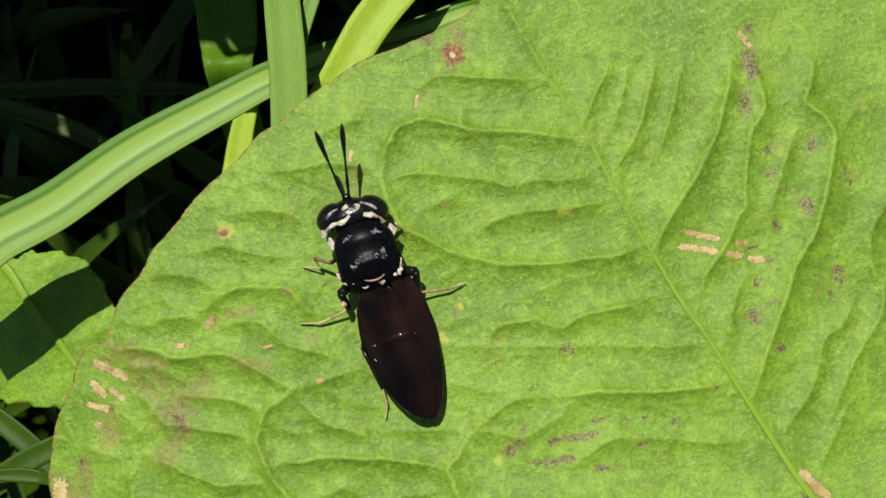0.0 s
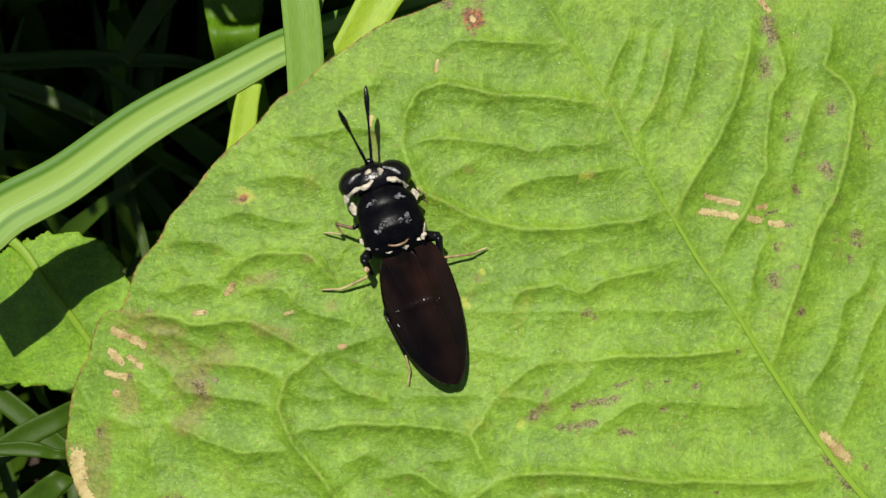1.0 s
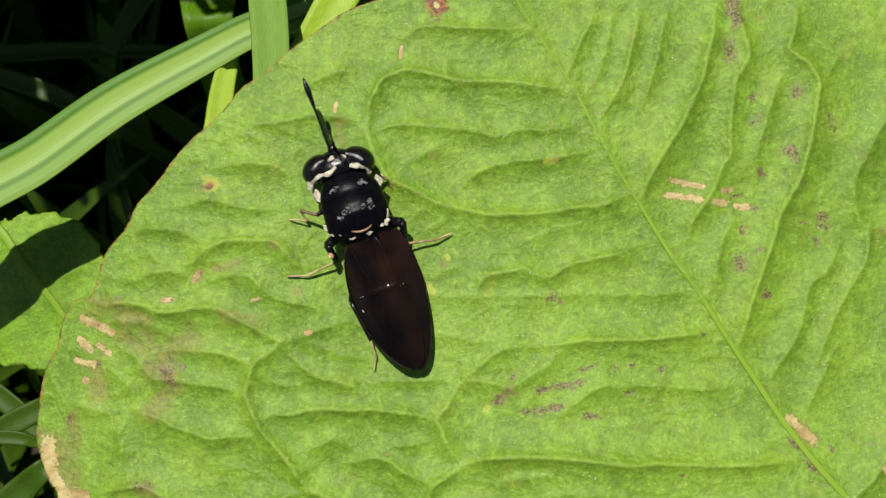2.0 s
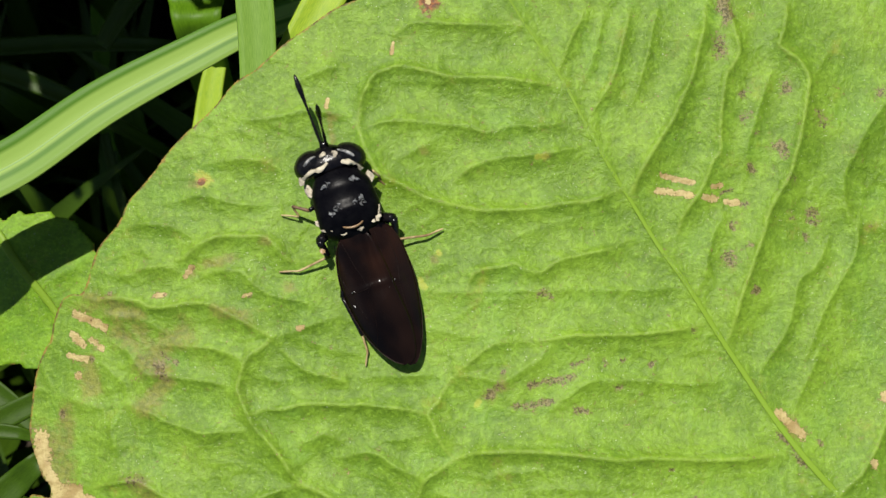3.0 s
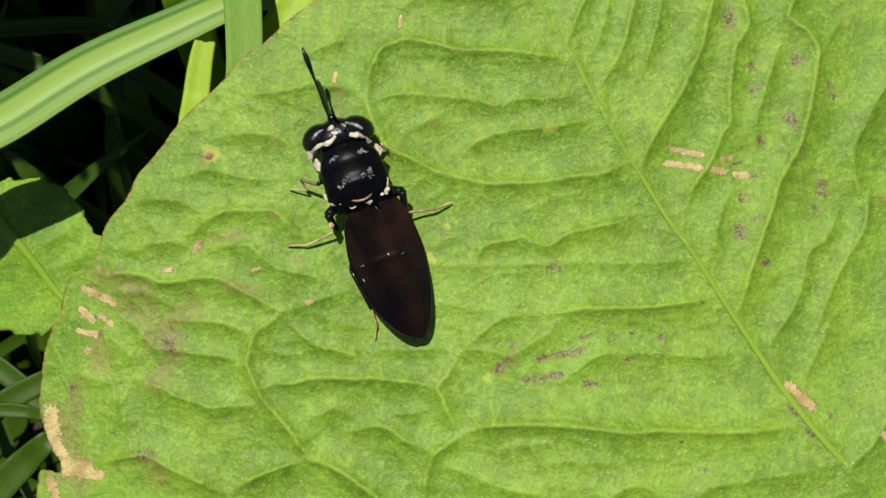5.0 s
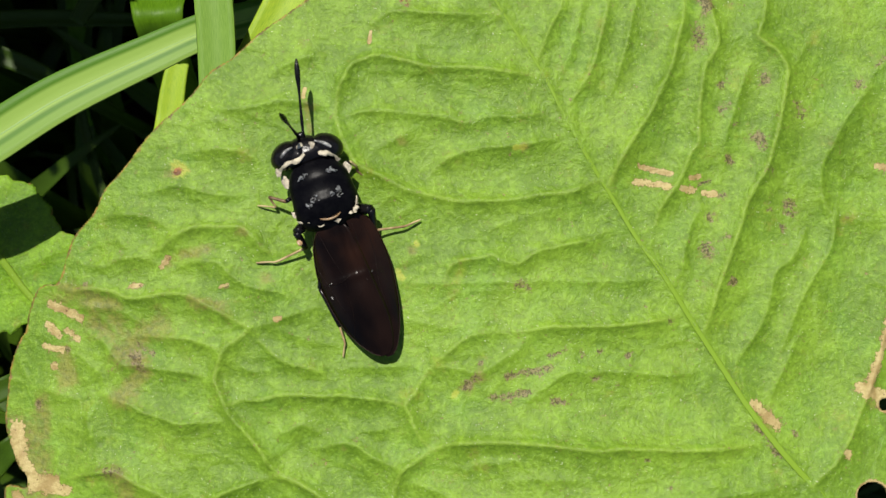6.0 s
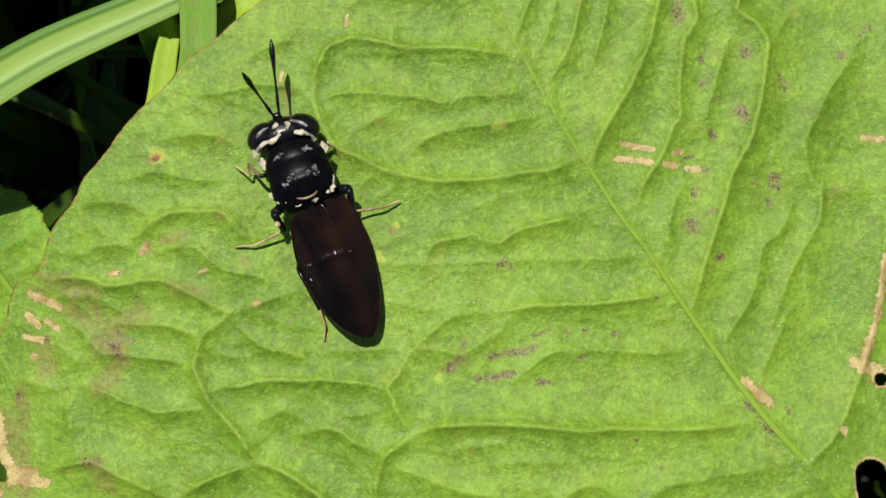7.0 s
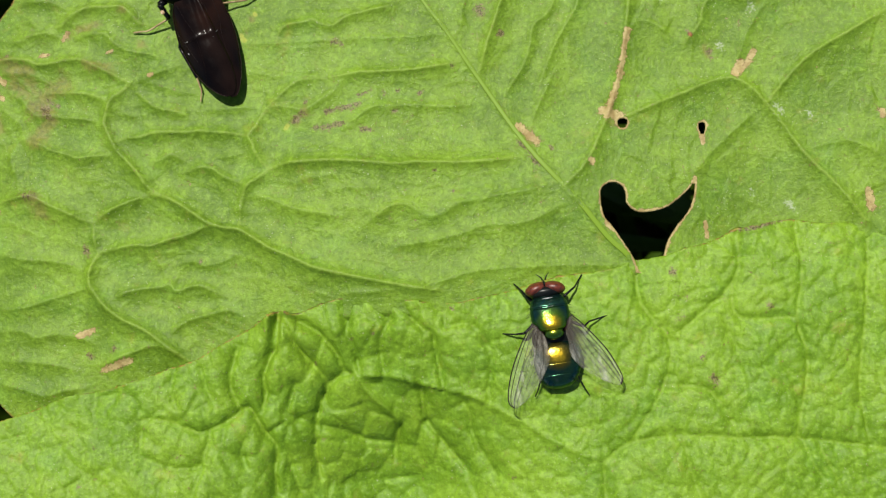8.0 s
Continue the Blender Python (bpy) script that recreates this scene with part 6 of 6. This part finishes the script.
def build_green_fly():
    fly = tagged(new("greenbottle_fly"), "metallic green and gold fly with red eyes and clear wings", "fly")
    gold_back, gold_tail = metal_body("green_gold_thorax", (0.05, 0.75, 3.2), 0.85, (0.10, 0.20, 0.02)), metal_body("green_gold_abdomen", (0.12, -1.8, 2.3), 0.75, (0.16, 0.13, 0.02))
    part("thorax", loft([(3.15, 0.8, 1.95, 0.3, 0.7, 0.05), (2.8, 1.3, 1.95, 0.58, 0.9, 0.05), (2.25, 1.52, 1.95, 0.83, 1.0, 0.05), (2.1, 1.52, 1.95, 0.80, 1.0, 0.05), (1.9, 1.56, 1.95, 0.90, 1.0, 0.05), (1.2, 1.56, 1.95, 1.09, 1.0, 0.05), (0.65, 1.4, 1.95, 1.21, 0.9, 0.05), (0.3, 1.15, 1.95, 1.12, 0.8, 0.05), (0.05, 0.7, 1.95, 0.6, 0.6, 0.05)], 28), gold_back, fly, "metallic green thorax with painted golden sheen")
    part("scutellum", ball((0.1, -0.05, 2.55), (0.76, 0.5, 0.45), (8, 0, 0)), gold_back, fly)
    part("waist", loft([(0.4, 1.5, 1.6, 0.6, 0.6, 0), (-0.3, 1.7, 1.5, 0.55, 0.6, 0), (-0.9, 1.6, 1.4, 0.5, 0.6, 0)]), FLY_BLACK, fly)
    part("abdomen", loft([(-0.6, 1.2, 1.3, 0.55, 0.6, 0.15), (-1.1, 1.75, 1.3, 0.85, 0.8, 0.15), (-1.75, 1.95, 1.3, 0.97, 0.9, 0.15), (-2.3, 1.95, 1.28, 0.97, 0.9, 0.12), (-2.42, 1.91, 1.28, 0.93, 0.9, 0.1), (-2.55, 1.93, 1.27, 0.93, 0.9, 0.1), (-3.2, 1.72, 1.2, 0.85, 0.8, 0.05), (-3.3, 1.66, 1.2, 0.8, 0.8, 0.05), (-3.42, 1.66, 1.2, 0.8, 0.8, 0.05), (-4.0, 1.25, 1.1, 0.6, 0.6, 0.0), (-4.3, 0.8, 1.0, 0.4, 0.5, 0.0), (-4.42, 0.3, 0.95, 0.15, 0.2, 0.0)], 28), gold_tail, fly, "metallic green abdomen with bronze bands")
    head = part("head", ball((-0.03, 3.36, 1.85), (1.42, 0.58, 0.98)), FLY_BLACK, fly)
    part("eye", ball((-0.74, 3.66, 2.0), (0.92, 0.52, 0.85), (0, 0, 14), 28), RED_EYE, head, "brick red compound eye")
    part("eye", ball((0.70, 3.60, 2.0), (0.94, 0.52, 0.85), (0, 0, -16), 28), RED_EYE, head, "brick red compound eye")
    part("face", ball((-0.04, 3.95, 2.05), (0.13, 0.36, 0.62)), FLY_BLACK, head)
    for dx in (-0.12, 0.1):
        limb("antenna", [(dx, 4.3, 2.2), (dx * 2.2, 4.55, 2.35), (dx * 5, 4.85, 2.3)], [0.07, 0.05, 0.015], FLY_BLACK, head)
    for y, x, z, r in ((2.75, 0.95, 2.45, 0.07), (2.1, 1.2, 2.66, 0.03)):
        bm = smooth_tube([(-x, y - 0.1, z - 0.35), (-x * 0.5, y, z), (0.05, y + 0.03, z + 0.08), (x * 0.55, y, z), (x + 0.05, y - 0.1, z - 0.35)], [r * 0.6, r, r, r, r * 0.6], 6, 8, 0.5)
        part("dusted_band", bm, GREY_HAIR, fly, "pale dusted band across the back")
    rng = random.Random(3)
    bm = bmesh.new()
    for _ in range(90):
        a, y = rng.uniform(0, 2 * math.pi), rng.uniform(-4.2, 3.0)
        w = float(np.interp(y, [-4.25, -3.0, -1.75, -0.6, 0.4, 2, 3.1], [0.3, 1.7, 1.98, 1.5, 1.3, 1.6, 0.8]))
        side = math.copysign(1, math.cos(a))
        p = Vector((0.1 + side * w * 0.97, y, 1.6 + rng.uniform(-0.3, 0.5)))
        way = Vector((side * rng.uniform(0.3, 0.6), rng.uniform(-0.5, -0.1), rng.uniform(0, 0.4)))
        tube([p, p + way * 0.5, p + way], [0.02, 0.014, 0.004], 4, bm)
    part("bristles", bm, FLY_BLACK, fly)
    height = lambda x, y: 2.75 + 0.22 * y + 0.05 * math.sin(2.5 * x + y)
    wings = (
        ([(-1.5, 1.0), (-2.45, -0.25), (-3.4, -1.9), (-3.95, -3.2), (-4.28, -4.4), (-4.25, -5.05), (-3.9, -5.42)], [(-0.7, -0.1), (-0.55, -0.9), (-0.6, -2.1), (-1.4, -3.45), (-2.45, -4.6), (-3.2, -5.2), (-3.85, -5.44)]),
        ([(1.6, 1.2), (2.4, 0.35), (3.5, -1.15), (4.2, -2.3), (4.8, -3.8), (4.93, -4.4), (4.72, -4.85)], [(1.0, -0.1), (1.1, -0.9), (1.15, -2.0), (1.85, -3.05), (3.1, -4.1), (4.0, -4.65), (4.66, -4.88)]),
    )
    for outer, inner in wings:
        wing = thicken(part("wing", wing_rows((outer, inner), height, 26, 12), CLEAR_WING, fly, "clear glassy wing with dark veins"), 0.00001)
        a, b = curve_points(outer, 12), curve_points(inner, 12)
        for share, r, upto in ((0.0, 0.045, 1.0), (0.13, 0.026, 0.97), (0.32, 0.016, 0.95), (0.52, 0.014, 0.8), (0.7, 0.013, 0.62), (1.0, 0.010, 1.0)):
            n = int(upto * (len(a) - 1))
            line = [a[k] + (b[k] - a[k]) * share * (0.75 + 0.25 * k / len(a)) for k in range(0, n, 3)] + [a[n] + (b[n] - a[n]) * share]
            part("wing_vein", tube([(x, y, height(x, y) + 0.015) for x, y in line], r, 6), WING_VEIN, wing)
        k = 30
        across = [a[k] + (b[k] - a[k]) * s for s in (0.16, 0.35, 0.52)]
        part("wing_vein", tube([(x, y, height(x, y) + 0.01) for x, y in across], 0.014, 6), WING_VEIN, wing)
        base = [a[1] + (b[1] - a[1]) * s for s in (0.1, 0.5, 0.9)]
        part("wing_root", smooth_tube([(*base[0], 2.75), (*base[1], 2.6), (*base[2], 2.4)], [0.1, 0.22, 0.14], 8, 4, 0.4), WING_VEIN, wing)
    black = (FLY_BLACK,) * 3
    leg([(-0.9, 2.5, 1.2), (-1.5, 3.2, 1.5), (-1.85, 3.8, 1.0), (-2.1, 4.2, 0.4), (-2.35, 4.55, -0.2)], 0.15, black, fly, "foreleg")
    leg([(0.9, 2.4, 1.2), (1.65, 2.95, 1.6), (2.45, 3.45, 1.0), (2.9, 4.0, 0.3), (3.3, 4.45, -0.2)], 0.15, black, fly, "foreleg")
    leg([(1.2, 1.0, 1.2), (2.6, 0.15, 1.6), (3.1, 0.5, 1.2), (4.2, 0.7, 0.5), (5.35, 0.9, 0.05)], 0.14, black, fly, "middle_leg")
    leg([(-1.2, 1.0, 1.2), (-2.2, 0.35, 1.4), (-2.9, 0.4, 1.0), (-3.6, 0.55, 0.5), (-4.25, 0.75, 0.05)], 0.14, black, fly, "middle_leg")
    leg([(-1.1, -0.8, 1.0), (-1.3, -2.8, 1.1), (-1.55, -3.7, 0.8), (-1.8, -4.3, 0.4), (-2.1, -4.8, 0.05)], 0.13, black, fly, "hind_leg")
    leg([(1.1, -0.8, 1.0), (1.3, -2.9, 1.1), (1.6, -3.8, 0.8), (1.9, -4.6, 0.4), (2.25, -5.35, 0.05)], 0.13, black, fly, "hind_leg")
    under = float(leaf_b_height(np.array([24.5]), np.array([-26.2]))[0])
    fly.matrix_world = pose(24.483 * MM, -26.166 * MM, (under - 0.3) * MM, -4, 0, 6.5)
    return fly


SILVER = chitin("eye_streak_wing_glint", (0.30, 0.30, 0.29), (0.05, 0.05, 0.05), 0.35, 0.00004, 7000)
FEELERS, FORELEG = build_soldier_fly()
build_green_fly()


# ---- movement ----
def motions():
    """The soldier fly taps its antennae by turns: reach of each, as a share of its length, seen from above."""
    left = [(0, 0.92), (0.1, 0.33), (0.2, 0.23), (0.3, 0.33), (0.4, 0.23), (0.5, 1), (0.9, 1), (1.0, 0.68), (1.1, 0.35), (1.3, 0.34), (1.5, 0.33), (1.6, 0.8), (1.7, 1), (2.15, 1), (2.3, 0.6), (2.5, 0.33), (2.8, 0.3), (2.9, 0.99), (3.6, 0.99), (3.7, 0.61), (3.8, 0.48), (3.9, 0.39), (4.0, 0.34), (4.2, 0.25), (4.55, 0.25), (4.7, 0.95), (5.3, 1), (5.4, 0.89), (5.5, 0.47), (5.6, 0.34), (5.8, 0.23), (6.0, 0.25), (6.2, 0.27), (6.3, 1), (6.9, 1), (7.0, 0.51), (7.1, 0.37), (7.2, 0.42), (7.3, 0.31), (7.4, 0.28), (7.5, 0.42), (7.7, 0.3), (8.0, 0.3)]
    right = [(0, 0.94), (0.1, 1), (0.4, 1), (0.5, 0.51), (0.6, 0.27), (0.7, 0.2), (0.8, 0.2), (0.9, 0.3), (1.0, 1), (1.5, 1), (1.6, 0.7), (1.7, 0.37), (1.95, 0.22), (2.15, 0.28), (2.3, 0.97), (2.8, 1), (2.9, 0.76), (3.0, 0.4), (3.1, 0.34), (3.3, 0.25), (3.5, 0.25), (3.6, 0.42), (3.7, 1), (4.2, 1), (4.55, 1), (4.7, 0.5), (4.9, 0.25), (5.3, 0.21), (5.4, 0.59), (5.5, 1), (6.2, 1), (6.3, 0.37), (6.4, 0.23), (6.5, 0.2), (6.9, 0.2), (7.0, 1), (8.0, 1)]
    for feeler, x, rows, low, high in ((FEELERS[0], -0.35, left, -1, -19), (FEELERS[1], -0.05, right, 14.5, 12)):
        keys = []
        for t, reach in rows:
            turned = math.degrees(math.acos(min(reach, 1.0) * 0.87))
            lift = math.degrees(math.acos(min(reach, 1.0) * 0.99))
            keys.append((t, pose(x * MM, 5.25 * MM, 2.4 * MM, lift, 0, -(low + (high - low) * min(1, (turned - 29.5) / 42)))))
        walk(feeler, keys)
    at = (-1.6 * MM, 2.1 * MM, 1.0 * MM)
    walk(FORELEG, [(t, pose(*at, 0, 0, a)) for t, a in ((0, 0), (6.55, 0), (6.75, -12), (6.95, -32), (7.3, -30), (8.0, -30))])

    # the grass and the serrated leaf sway a little, in millimetres
    sway = [(0, 0.0, 0.0), (0.5, 0.33, -1.0), (1, 0.75, -0.04), (1.5, 0.43, 0.51), (3, -0.48, -0.0), (3.5, -0.25, -0.18), (4, -1.2, 0.74), (5.5, -2.16, -0.03), (6, -1.9, -1.82), (6.5, -2.64, -0.97), (7, -2.33, 2.93), (7.3, -2.4, 1.0), (8.0, -2.4, 1.0)]
    turn = [(0, 0), (0.5, 1), (1.5, 0), (3, -1), (4, -4.5), (6, -4), (7, -6), (7.3, -1.5), (8, -1)]
    pivot = Matrix.Translation((-15.47 * MM, 20.85 * MM, 0))
    for k, ob in enumerate(SWAYING):
        rows = []
        for t, x, y in sway:
            a = float(np.interp(t, *zip(*turn))) if k == 0 else 0.0
            rows.append((t, pose(x * MM, y * MM, 0) @ pivot @ pose(0, 0, 0, 0, 0, a) @ pivot.inverted()))
        walk(ob, rows)
    sway = [(0, -0.0, 0.0), (1, 1.84, -0.88), (1.5, 1.15, 0.23), (3.5, 1.29, -0.57), (4, 0.46, 0.04), (7.3, -1.26, 3.07), (7.5, -1.9, 3.85), (8.0, -1.9, 3.85)]
    walk(NETTLE_LEAF, [(t, pose(x * MM, y * MM, 0)) for t, x, y in sway])


motions()
